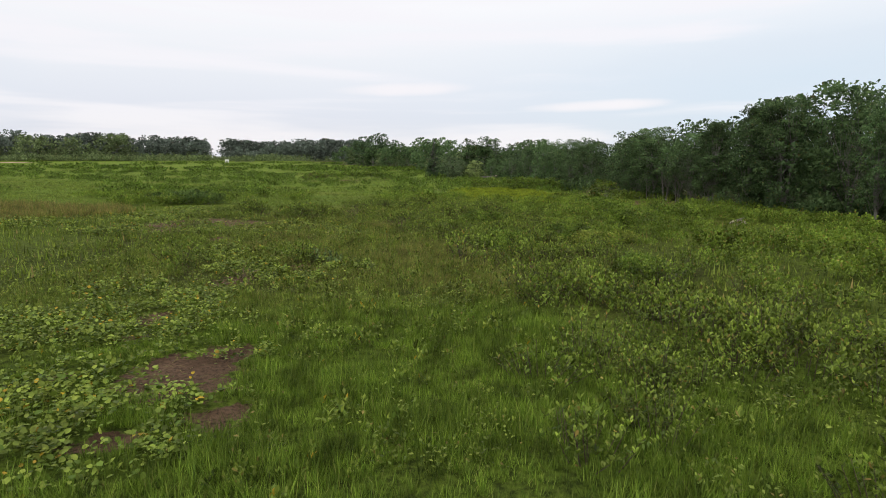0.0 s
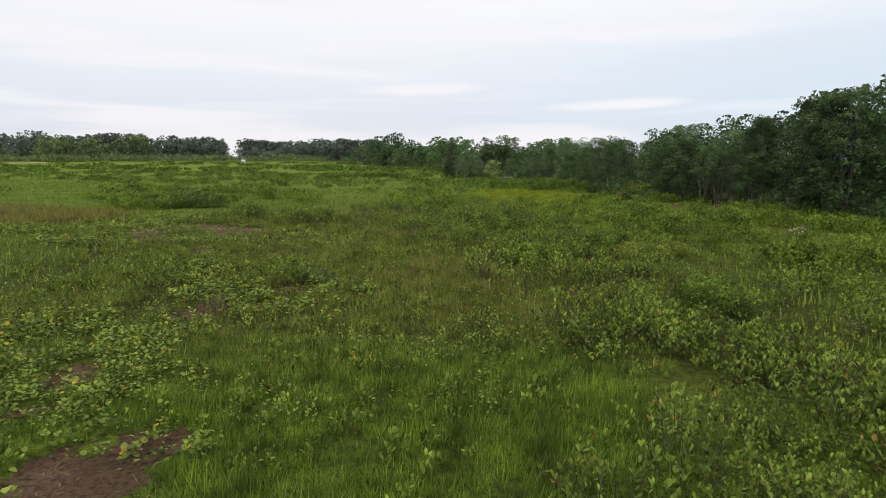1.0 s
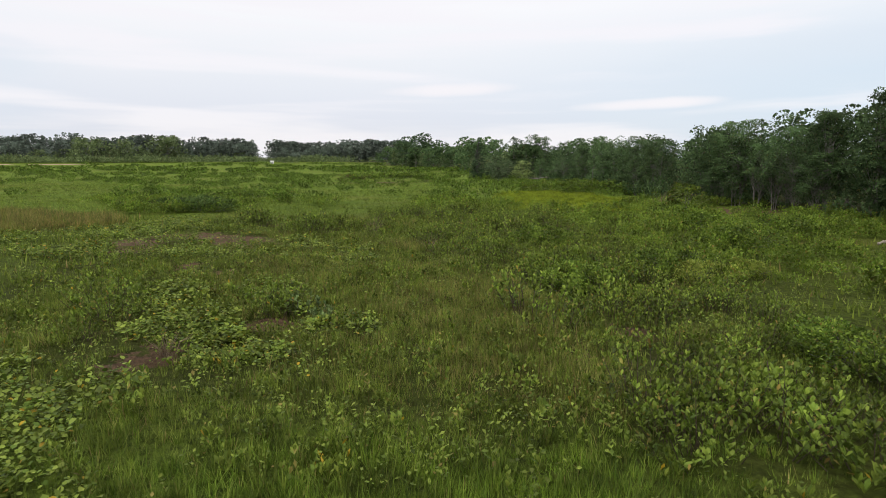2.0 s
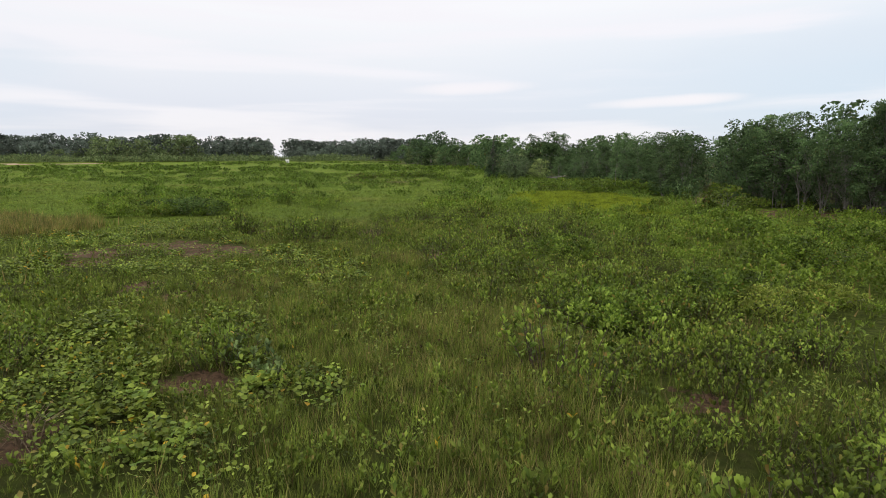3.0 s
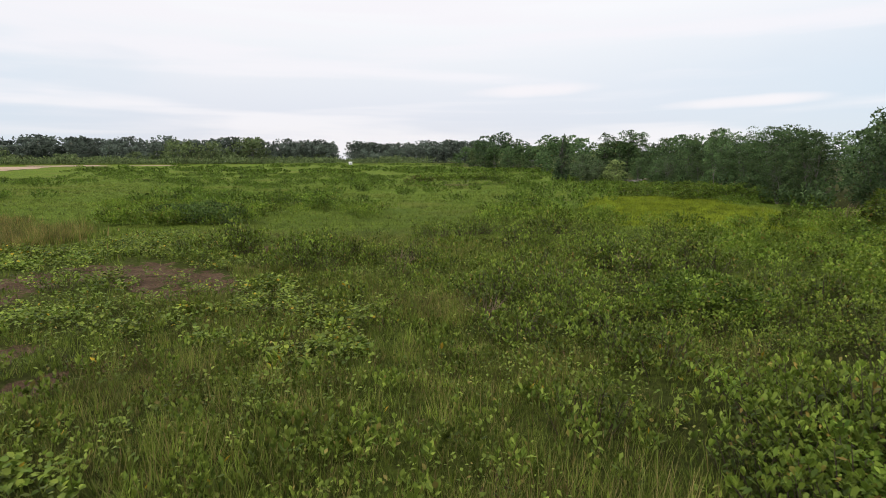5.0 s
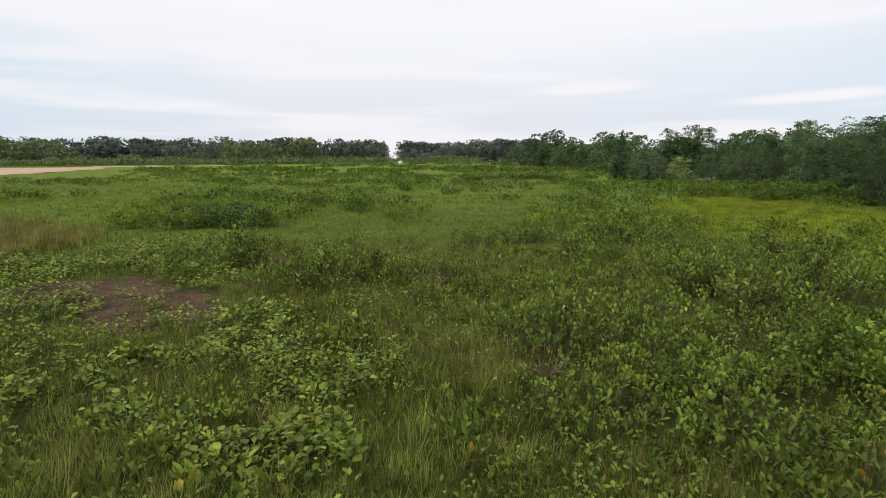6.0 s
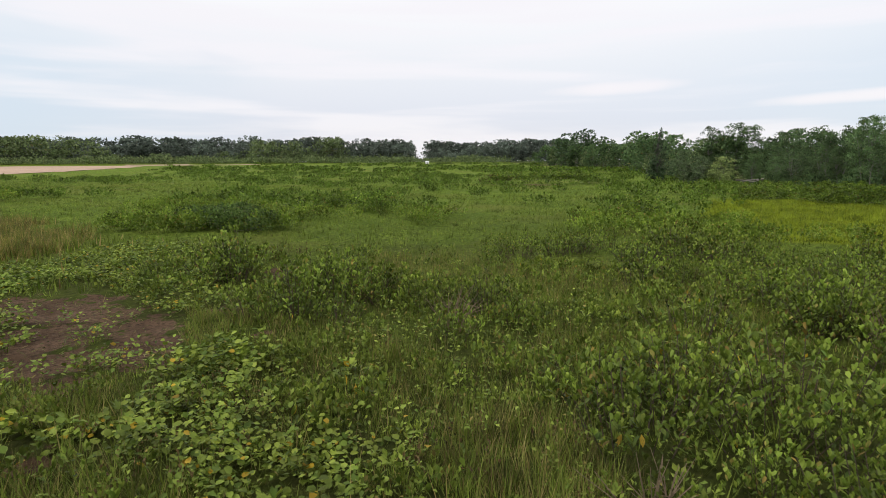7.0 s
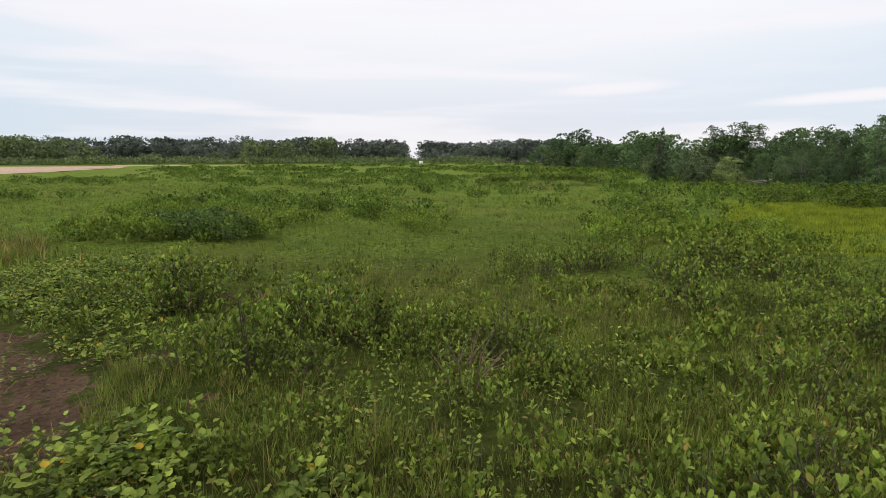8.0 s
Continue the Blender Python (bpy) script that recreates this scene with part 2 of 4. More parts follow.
MAT_WILLOW = leaf_material("willow_leaf", (0.26, 0.35, 0.11), (0.43, 0.53, 0.20), (0.30, 0.30, 0.1), 0.03, 0.4, 0.35)
MAT_GREY_SHRUB = leaf_material("grey_shrub_leaf", (0.085, 0.135, 0.060), (0.185, 0.260, 0.120), (0.2, 0.2, 0.1), 0.03, 0.4, 0.3)
MAT_SPIRE = leaf_material("spire_leaf", (0.050, 0.096, 0.042), (0.120, 0.190, 0.084), (0.12, 0.14, 0.06), 0.02, 0.4, 0.25)
MAT_DARK_BARK = rough_material("dark_grey_bark", (0.085, 0.078, 0.066), (0.14, 0.13, 0.115), 3.0, 40.0)
MAT_STEM = rough_material("brown_stem", (0.07, 0.05, 0.03), (0.12, 0.09, 0.05), 8.0, 90.0, 0.8, 0.005)
MAT_TWIG = rough_material("reddish_twig", (0.20, 0.145, 0.085), (0.28, 0.20, 0.12), 8.0, 90.0, 0.8, 0.005)
MAT_DEAD = rough_material("bleached_wood", (0.34, 0.29, 0.22), (0.52, 0.45, 0.36), 5.0, 60.0)
MAT_SAND = rough_material("pale_sand", (0.37, 0.255, 0.172), (0.48, 0.345, 0.24), 0.05, 1.5, 0.9, 0.03, (0.31, 0.205, 0.14))
MAT_WHITE = rough_material("white_limewash", (0.72, 0.72, 0.70), (0.80, 0.80, 0.78), 1.0, 20.0, 0.7, 0.004, (0.66, 0.66, 0.64))
MAT_RUST = rough_material("grey_tin", (0.30, 0.30, 0.31), (0.40, 0.39, 0.38), 1.0, 20.0, 0.6, 0.004)


def water_material():
    mat = bpy.data.materials.new("still_water")
    mat.use_nodes = True
    shade = mat.node_tree.nodes["Principled BSDF"]
    shade.inputs["Base Color"].default_value = (0.05, 0.05, 0.04, 1)
    shade.inputs["Roughness"].default_value = 0.06
    return mat


MAT_WATER = water_material()

# ---------------------------------------------------------------- tools
RNG = np.random.default_rng(11)
LATTICE = RNG.random((257, 257))


def value_noise(x, y, size):
    """Smooth noise from 0 to 1 whose lumps are about size metres wide."""
    u, v = np.asarray(x) / size + 1000.37, np.asarray(y) / size + 1000.71
    i, j = np.floor(u).astype(int), np.floor(v).astype(int)
    a, b = u - i, v - j
    a, b = a * a * (3 - 2 * a), b * b * (3 - 2 * b)
    i, j = i % 256, j % 256
    low = LATTICE[i, j] * (1 - a) + LATTICE[i + 1, j] * a
    high = LATTICE[i, j + 1] * (1 - a) + LATTICE[i + 1, j + 1] * a
    return low * (1 - b) + high * b


def lumps(x, y, size):
    return 0.55 * value_noise(x, y, size) + 0.3 * value_noise(x + 31, y - 17, size / 2.1) + 0.15 * value_noise(x - 57, y + 5, size / 4.3)


def ease(v, a, b):
    t = np.clip((np.asarray(v) - a) / (b - a), 0, 1)
    return t * t * (3 - 2 * t)


def blots(x, y, spots, ragged=0.35, size=1.2):
    """How deep inside the nearest of some soft-edged oval spots: 1 at a middle, 0.5 at its rim, 0 outside."""
    best = np.zeros(np.shape(x))
    wobble = ragged * (lumps(x, y, size) - 0.5) * 2
    for cx, cy, rx, ry in spots:
        d = np.sqrt(((x - cx) / rx) ** 2 + ((y - cy) / ry) ** 2) + wobble
        best = np.maximum(best, np.clip(1 - 0.5 * d, 0, 1))
    return best


BARE = [(-2.95, 6.15, 0.70, 0.95), (-2.5, 7.25, 0.26, 0.36), (-1.75, 4.9, 0.32, 0.32), (-4.9, 9.2, 0.28, 0.45), (-2.8, 4.2, 0.36, 0.26), (-4.6, 6.1, 0.2, 0.2), (-4.6, 8.0, 0.3, 0.2),
        (-4.8, 13.0, 0.6, 0.7), (-3.6, 15.1, 0.5, 0.42), (3.15, 15.0, 0.36, 0.40), (-8.3, 20.4, 0.42, 0.5), (-6.8, 19.7, 0.45, 0.42),
        (-12.7, 24.8, 1.0, 1.1), (-12.2, 23.1, 0.7, 0.45), (-11.5, 26.5, 1.35, 0.75), (-9.1, 26.4, 0.45, 0.5), (-10.2, 25.7, 0.8, 0.7), (-8.5, 25.8, 0.55, 0.65),
        (-9.1, 24.7, 0.65, 0.5), (-8.2, 24.3, 0.3, 0.25), (-6.7, 23.0, 0.24, 0.26), (-7.7, 25.2, 0.25, 0.35), (-9.75, 30.4, 0.25, 0.4), (-10.3, 31.0, 0.5, 0.42),
        (-8.8, 27.7, 0.22, 0.25), (-7.3, 26.8, 0.2, 0.2), (-11.4, 27.4, 0.22, 0.25)]
BARE_FAR = [(-13.2, 49.2, 0.8, 0.8), (-16.0, 80.4, 6.0, 0.6), (-21.4, 82.0, 1.2, 0.7), (15.8, 41.5, 2.1, 2.5), (13.8, 40.6, 1.2, 1.3)]
CREEPER = [(-5.5, 14.9, 1.3, 1.2), (-4.3, 14.0, 0.8, 0.6), (-6.5, 16.4, 1.3, 1.0), (-3.2, 13.0, 1.0, 0.55), (-4.7, 17.2, 1.1, 0.7), (-2.2, 14.9, 0.8, 0.7), (-1.9, 12.9, 0.6, 0.5),
           (-4.1, 7.7, 1.3, 0.65), (-3.0, 7.25, 0.95, 0.5), (-4.9, 8.6, 0.6, 0.6), (-6.2, 8.3, 2.0, 1.7), (-4.3, 5.8, 1.5, 1.3), (-3.0, 4.0, 1.3, 1.1), (-3.5, 8.3, 0.95, 1.0), (-2.2, 4.9, 0.65, 0.8), (-6.4, 4.6, 1.6, 2.0),
           (-4.7, 11.4, 0.95, 0.8), (-4.7, 9.9, 1.0, 1.4), (-6.9, 11.6, 1.2, 1.0), (-13.8, 30.8, 2.7, 2.2), (-11.4, 28.9, 1.6, 1.0), (-15.4, 27.2, 2.4, 1.9), (-19.0, 25.0, 2.4, 1.8),
           (-14.0, 29.0, 1.6, 1.1), (-9.4, 22.5, 2.0, 1.15), (-7.7, 22.5, 1.3, 1.1), (-13.6, 22.2, 1.8, 1.3), (-8.6, 23.3, 0.8, 0.9), (-10.2, 24.0, 0.9, 0.8), (-9.6, 27.6, 1.1, 0.7),
           (-3.9, 21.6, 1.0, 0.55), (-5.6, 22.0, 0.7, 0.5), (-6.6, 25.3, 0.9, 0.9), (-5.2, 25.6, 0.6, 0.5), (-5.7, 24.2, 1.1, 1.1), (-4.6, 23.3, 1.0, 0.8), (-4.2, 24.6, 0.7, 0.6), (-3.3, 15.7, 0.6, 0.4), (-10.2, 25.6, 1.6, 1.2), (-12.4, 25.2, 1.4, 1.4), (-8.7, 25.2, 1.2, 1.2)]
HERBY = [(-4.4, 26.4, 2.2, 2.2), (-4.6, 23.2, 1.4, 1.6), (-2.2, 26.6, 1.8, 2.0), (-0.4, 22.0, 1.6, 1.6), (-5.2, 29.6, 2.4, 1.2), (-3.6, 13.6, 1.3, 1.6), (-5.4, 16.4, 1.8, 1.8), (-1.6, 18.6, 1.4, 1.2),
         (-6.6, 18.2, 1.5, 1.0), (-7.6, 28.6, 1.4, 1.1), (1.6, 11.4, 1.0, 0.9)]
DRY = [(0.4, 16.6, 2.0, 2.4), (1.3, 13.0, 1.4, 1.8), (-0.8, 21.6, 1.3, 1.4), (-5.4, 20.2, 1.3, 0.9), (2.0, 22.6, 1.0, 0.9), (-2.6, 24.6, 0.9, 0.9), (5.2, 18.0, 0.8, 0.9), (-7.2, 18.8, 0.7, 0.6), (-12.6, 27.7, 0.5, 0.4), (-5.2, 22.9, 0.6, 0.5)]
SEDGE = [(4.6, 51.0, 5.0, 10.4), (7.4, 46.0, 3.4, 6.4), (3.0, 43.5, 3.2, 3.0)]
REEDS = [(-22.5, 29.8, 4.6, 4.2), (-19.2, 29.4, 1.6, 3.2), (-28.0, 32.0, 4.5, 4.0)]
THICK = [(2.9, 18.8, 1.7, 2.2), (5.4, 21.0, 1.8, 1.6), (-17.3, 37.8, 2.6, 1.5), (-16.5, 47.5, 4.0, 2.0), (-2.9, 46.4, 1.8, 2.2), (-4.6, 28.2, 1.4, 1.3),
         (-6.8, 28.6, 1.1, 1.0), (2.4, 25.0, 2.6, 2.6), (-0.6, 25.5, 1.8, 1.6), (9.0, 24.5, 3.0, 2.2), (12.5, 29.5, 4.0, 3.0), (-3.4, 15.6, 0.7, 0.5),
         (-5.7, 13.4, 1.2, 1.1), (-4.2, 14.3, 0.9, 0.7), (-3.5, 12.3, 0.8, 0.7), (-6.4, 15.8, 1.4, 1.2)]


def parched(x, y):
    return ease(blots(x, y, DRY, 0.5, 1.4), 0.4, 0.65)


def bare(x, y):
    return np.maximum(blots(x, y, BARE, 0.6, 0.8), blots(x, y, BARE_FAR, 0.4, 2.5))


def wood_edge(y):
    """The x at which the wood begins on the right, by y."""
    return np.interp(y, (-40, 10, 24, 31, 36, 40, 44, 46, 48.5, 56, 66, 74, 84, 95, 115, 150, 205, 300, 420),
                     (36, 27, 22.2, 19.8, 18.2, 18.0, 17.2, 16.2, 12.4, 12.2, 11.0, 9.3, 6.2, 3.2, -3, -9, -33, -75, -120))


def in_mouth(x, y):
    """A narrow muddy inlet that leads into the wood."""
    t = np.clip((np.asarray(y) - 42.0) / 30.0, 0, 1)
    return (np.abs(x - 12.4 - 5.9 * t) < 1.5 - 0.4 * t) & (np.asarray(y) > 42) & (np.asarray(y) < 66)


def in_hollow(x, y):
    """A recess in the edge of the wood, where a pale shrub and driftwood stand clear of the trees."""
    return (np.hypot((np.asarray(x) - 7.4) / 2.3, (np.asarray(y) - 88.5) / 6.0) < 1) | (np.hypot(np.asarray(x) - 3.2, np.asarray(y) - 91.5) < 3.2)


def shrubbiness(x, y):
    """How much of the ground low shrubs take, 0 to 1."""
    right = ease(x + 0.16 * (y - 8), 0.8, 4.2)
    patchy = ease(lumps(x, y, 5.5), 0.40, 0.58)
    far = ease(y, 22, 34)
    base = np.maximum(right * (0.25 + 0.75 * patchy), far * ease(lumps(x + 90, y, 6.0), 0.47, 0.55))
    base = np.maximum(base, 0.9 * ease(blots(x, y, THICK, 0.3, 1.5), 0.42, 0.6))
    plain = blots(x, y, [(-46, 60, 13, 11), (-20, 44, 4, 2), (-7.5, 42, 3, 5), (-9, 60, 5, 4), (-24, 62, 8, 4), (14.6, 26.6, 1.3, 1.5), (3.4, 38.6, 4.2, 2.2), (-11.6, 34.8, 2.0, 2.1), (-13.8, 40.4, 1.9, 3.2), (-17.6, 58.0, 2.2, 4.5)], 0.3, 6)
    base = base * (1 - ease(plain, 0.4, 0.6))
    base = base * (1 - ease(blots(x, y, SEDGE + REEDS, 0.3, 2.0), 0.45, 0.6))
    base = base * (1 - 0.8 * ease(blots(x, y, CREEPER, 0.3, 1.0), 0.45, 0.65))
    base = base * (1 - 0.8 * parched(x, y))
    return base * (1 - ease(bare(x, y), 0.18, 0.4))


def height(x, y):
    x, y = np.asarray(x, float), np.asarray(y, float)
    rise = 1.8 * np.clip((np.hypot(x + 2.6, y - 22.2) - 140) / 190, 0, 1)
    calm = rise + 0.22 * (lumps(x, y, 9.0) - 0.5) + 0.10 * (lumps(x + 40, y, 2.2) - 0.5)
    return calm - 0.05 * ease(bare(x, y), 0.4, 0.7) + 0.4 * ease(blots(x, y, [(-15.4, 83.6, 7.5, 2.2)], 0.2, 8), 0.3, 0.8)


def mesh_of(name, verts, faces, material, smooth=False):
    """A mesh from arrays of vertices and of faces, all with the same number of corners (or a list of such arrays)."""
    groups = faces if isinstance(faces, list) else [faces]
    me = bpy.data.meshes.new(name)
    me.vertices.add(len(verts))
    me.vertices.foreach_set("co", np.ascontiguousarray(verts, dtype=np.float32).ravel())
    corners = np.concatenate([g.ravel() for g in groups]).astype(np.int32)
    sizes = np.concatenate([np.full(len(g), g.shape[1]) for g in groups])
    me.loops.add(len(corners))
    me.loops.foreach_set("vertex_index", corners)
    me.polygons.add(len(sizes))
    me.polygons.foreach_set("loop_start", np.concatenate([[0], np.cumsum(sizes)[:-1]]).astype(np.int32))
    me.update(calc_edges=True)
    if smooth:
        me.shade_smooth()
    me.materials.append(material)
    return me


def frames_along(ways, hint):
    """Turns whose y runs along each way and whose z leans to the hint."""
    d = ways / np.linalg.norm(ways, axis=1, keepdims=True)
    x = np.cross(d, hint)
    x /= np.maximum(np.linalg.norm(x, axis=1, keepdims=True), 1e-6)
    return np.stack([x, d, np.cross(x, d)], axis=2)


def scatter(shape, places, turns, sizes):
    """One copy of a small shape (vertices, faces) at every place: arrays of vertices and faces."""
    v, f = shape
    out = np.einsum("nij,nkj->nki", turns, v[None] * sizes[:, None, :]) + places[:, None, :]
    step = (np.arange(len(places)) * len(v))[:, None, None]
    return out.reshape(-1, 3), (f[None] + step).reshape(-1, f.shape[1])


OVAL = (np.array([(0, 0, 0), (0.31, 0.6, 0.08), (0, 1, 0), (-0.31, 0.6, 0.08)], float), np.array([(0, 1, 2), (0, 2, 3)]))
BROAD = (np.array([(0, 0, 0), (0.36, 0.22, 0.10), (0.40, 0.62, 0.10), (0, 1, -0.05), (-0.40, 0.62, 0.10), (-0.36, 0.22, 0.10)], float),
         np.array([(0, 1, 2, 3), (0, 3, 4, 5)]))
LANCE = (np.array([(0, 0, 0), (0.20, 0.28, 0.06), (0.24, 0.62, 0.05), (0, 1, -0.06), (-0.24, 0.62, 0.05), (-0.20, 0.28, 0.06)], float),
         np.array([(0, 1, 2, 3), (0, 3, 4, 5)]))
OBOVATE = (np.array([(0, 0, 0), (0.29, 0.55, 0.09), (0.17, 0.97, 0.02), (-0.17, 0.97, 0.02), (-0.29, 0.55, 0.09)], float), np.array([(0, 1, 2), (0, 2, 3), (0, 3, 4)]))
LEAFLET = (np.array([(0, 0, 0), (0.36, 0.8, 0.1), (-0.36, 0.8, 0.1)], float), np.array([(0, 1, 2)]))
SPIKE = (np.array([(-1, 0, 0), (1, 0, 0), (0, 1, 0.15)], float), np.array([(0, 1, 2)]))


def tube(points, radii, sides=5):
    """A tapered round stem along points."""
    points, n = np.array(points, float), len(points)
    ways = np.gradient(points, axis=0)
    turn = frames_along(ways, np.tile((0.31, 0.95, 0.1), (n, 1)) + 0.01)
    angle = np.arange(sides) * 2 * np.pi / sides
    ring = np.stack([np.cos(angle), np.zeros(sides), np.sin(angle)], 1)
    v = np.einsum("nij,kj->nki", turn, ring) * np.array(radii)[:, None, None] + points[:, None]
    i = np.arange(n - 1)[:, None] * sides
    a, b = np.arange(sides)[None], (np.arange(sides)[None] + 1) % sides
    return v.reshape(-1, 3), np.stack([i + a, i + b, i + b + sides, i + a + sides], 2).reshape(-1, 4)


def join(pieces):
    verts, faces, base = [], [], 0
    for v, f in pieces:
        verts.append(v)
        faces.append(f + base)
        base += len(v)
    return np.concatenate(verts), np.concatenate(faces)


def part(name, me, parent, label=""):
    ob = new(name, me)
    ob.parent = parent
    return tagged(ob, label) if label else ob


def spread(count, x0, x1, y0, y1, chance):
    """Random places of a rectangle, kept with the chance that a function of x and y gives."""
    x, y = RNG.uniform(x0, x1, count), RNG.uniform(y0, y1, count)
    keep = RNG.random(count) < chance(x, y)
    return x[keep], y[keep]


def from_track(x, y):
    """Distance in plan from the trodden line across the meadow."""
    ax, ay, bx, by = 1.2, -2.0, -5.5, 32.0
    t = np.clip(((x - ax) * (bx - ax) + (y - ay) * (by - ay)) / ((bx - ax) ** 2 + (by - ay) ** 2), 0, 1)
    return np.hypot(x - ax - t * (bx - ax), y - ay - t * (by - ay))


def open_ground(x, y):
    return x < wood_edge(y) + 0.5


# ---------------------------------------------------------------- ground
def steps(dense0, dense1, step, low, high):
    up, down, s = [dense1], [dense0], step
    while up[-1] < high:
        s *= 1.16
        up.append(up[-1] + s)
    s = step
    while down[-1] > low:
        s *= 1.16
        down.append(down[-1] - s)
    return np.array(down[:0:-1] + list(np.arange(dense0, dense1, step)) + up)


def build_ground():
    gx, gy = steps(-16.0, 12.0, 0.3, -2600, 2600), steps(2.0, 34.0, 0.3, -900, 3200)
    x, y = (a.ravel() for a in np.meshgrid(gx, gy))
    verts = np.stack([x, y, height(x, y)], 1)
    i = (np.arange(len(gy) - 1)[:, None] * len(gx) + np.arange(len(gx) - 1)[None]).ravel()
    faces = np.stack([i, i + 1, i + 1 + len(gx), i + len(gx)], 1)
    me = mesh_of("ground", verts, faces, MAT_GROUND, True)
    cover = me.color_attributes.new("cover", "FLOAT_COLOR", "POINT")
    litter = bare(x, y)
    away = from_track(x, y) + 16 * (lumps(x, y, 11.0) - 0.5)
    # Thatch under the near growth, its shade painted as darker ground.
    thatch_shade = 0.85 * (1 - ease(away, 7, 24)) * (0.3 + 0.7 * ease(y + 3 * (lumps(x, y, 2.5) - 0.5), 8, 13)) * (0.75 + 0.25 * ease(lumps(x, y + 60, 4.0), 0.35, 0.6)) * (1 - 0.65 * ease(y + 8 * (lumps(x, y, 7.0) - 0.5), 27, 36))
    # The wood's floor takes the same painted shade.
    thatch_shade = np.maximum(thatch_shade, 0.95 * (x > wood_edge(y) + 0.5))
    rgba = np.stack([litter, ease(blots(x, y, SEDGE, 0.3, 2.0), 0.4, 0.6), ease(blots(x, y, REEDS, 0.3, 2.0), 0.4, 0.6), thatch_shade], 1)
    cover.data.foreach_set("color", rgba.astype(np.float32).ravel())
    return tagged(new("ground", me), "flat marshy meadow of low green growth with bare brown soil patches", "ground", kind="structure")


build_ground()


def sheet(name, rim, z, material, label, category):
    """A flat patch of sand or water that lies on the meadow, with a wavering rim."""
    centre = Vector((sum(p[0] for p in rim) / len(rim), sum(p[1] for p in rim) / len(rim)))
    points = []
    for k, p in enumerate(rim):
        q = rim[(k + 1) % len(rim)]
        for s in range(12):
            a = Vector(p).lerp(Vector(q), s / 12)
            away = (a - centre).normalized()
            points.append(a + away * (0.08 * (a - centre).length + 1.5) * (float(lumps(a.x, a.y, 12.0)) - 0.5))
    bm = bmesh.new()
    bm.faces.new([bm.verts.new((p.x, p.y, float(height(p.x, p.y)) + z)) for p in points])
    bmesh.ops.triangulate(bm, faces=bm.faces[:])
    me = bpy.data.meshes.new(name)
    bm.to_mesh(me)
    me.materials.append(material)
    return tagged(new(name, me), label, category, kind="structure")


def polar(turn_deg, away):
    a = radians(turn_deg)
    return -2.6 + away * math.sin(a), 22.2 + away * math.cos(a)


def bearing(x, y):
    return np.degrees(np.arctan2(np.asarray(x) + 2.6, np.asarray(y) - 22.2)), np.hypot(np.asarray(x) + 2.6, np.asarray(y) - 22.2)


sheet("sand_flat", [polar(b, d) for b, d in ((-75, 128), (-62, 142), (-58.5, 155), (-54, 178), (-51, 210), (-49, 238), (-50, 258), (-58, 262), (-66, 250), (-75, 240))], 0.07,
      MAT_SAND, "bare pinkish beige sand flat beyond the meadow", "sand")
sheet("sand_strip", [polar(b, d) for b, d in ((-50.5, 262), (-46, 256), (-44.4, 262), (-45.6, 290), (-50.5, 286))], 0.07, MAT_SAND, "narrow strip of pale sand before far shrubs", "sand")
sheet("sand_strip", [polar(b, d) for b, d in ((-43.6, 258), (-40.5, 262), (-38.8, 270), (-40.4, 276), (-43.6, 270))], 0.07, MAT_SAND, "small pale patch of sand in the far meadow", "sand")
sheet("water", [polar(b, d) for b, d in ((-22.5, 280), (-20.6, 283), (-20.6, 297), (-22.5, 294))], 0.16, MAT_WATER, "small still pool mirroring the pale sky", "water")

# ---------------------------------------------------------------- trees
def leaf_cloud(rng, centres, radii, count, size, shape, flat=0.75, outward=0.8):
    """Leaves on the outer part of many small clumps."""
    pick = rng.choice(len(centres), count, p=radii ** 2 / (radii ** 2).sum())
    way = rng.normal(size=(count, 3))
    way /= np.linalg.norm(way, axis=1, keepdims=True)
    way[:, 2] = np.where(way[:, 2] < -0.45, -way[:, 2], way[:, 2])
    reach = radii[pick] * rng.uniform(0.45, 1.08, count) ** 0.6
    places = centres[pick] + way * reach[:, None] * (1, 1, flat)
    lean = way * outward + rng.normal(size=(count, 3)) * 0.65 + (0, 0, 0.25)
    turns = frames_along(lean, rng.normal(size=(count, 3)) * 0.6 + (0, 0, 1))
    s = size * rng.uniform(0.6, 1.3, count)
    return scatter(shape, places, turns, np.stack([s * 1.1, s, s], 1))


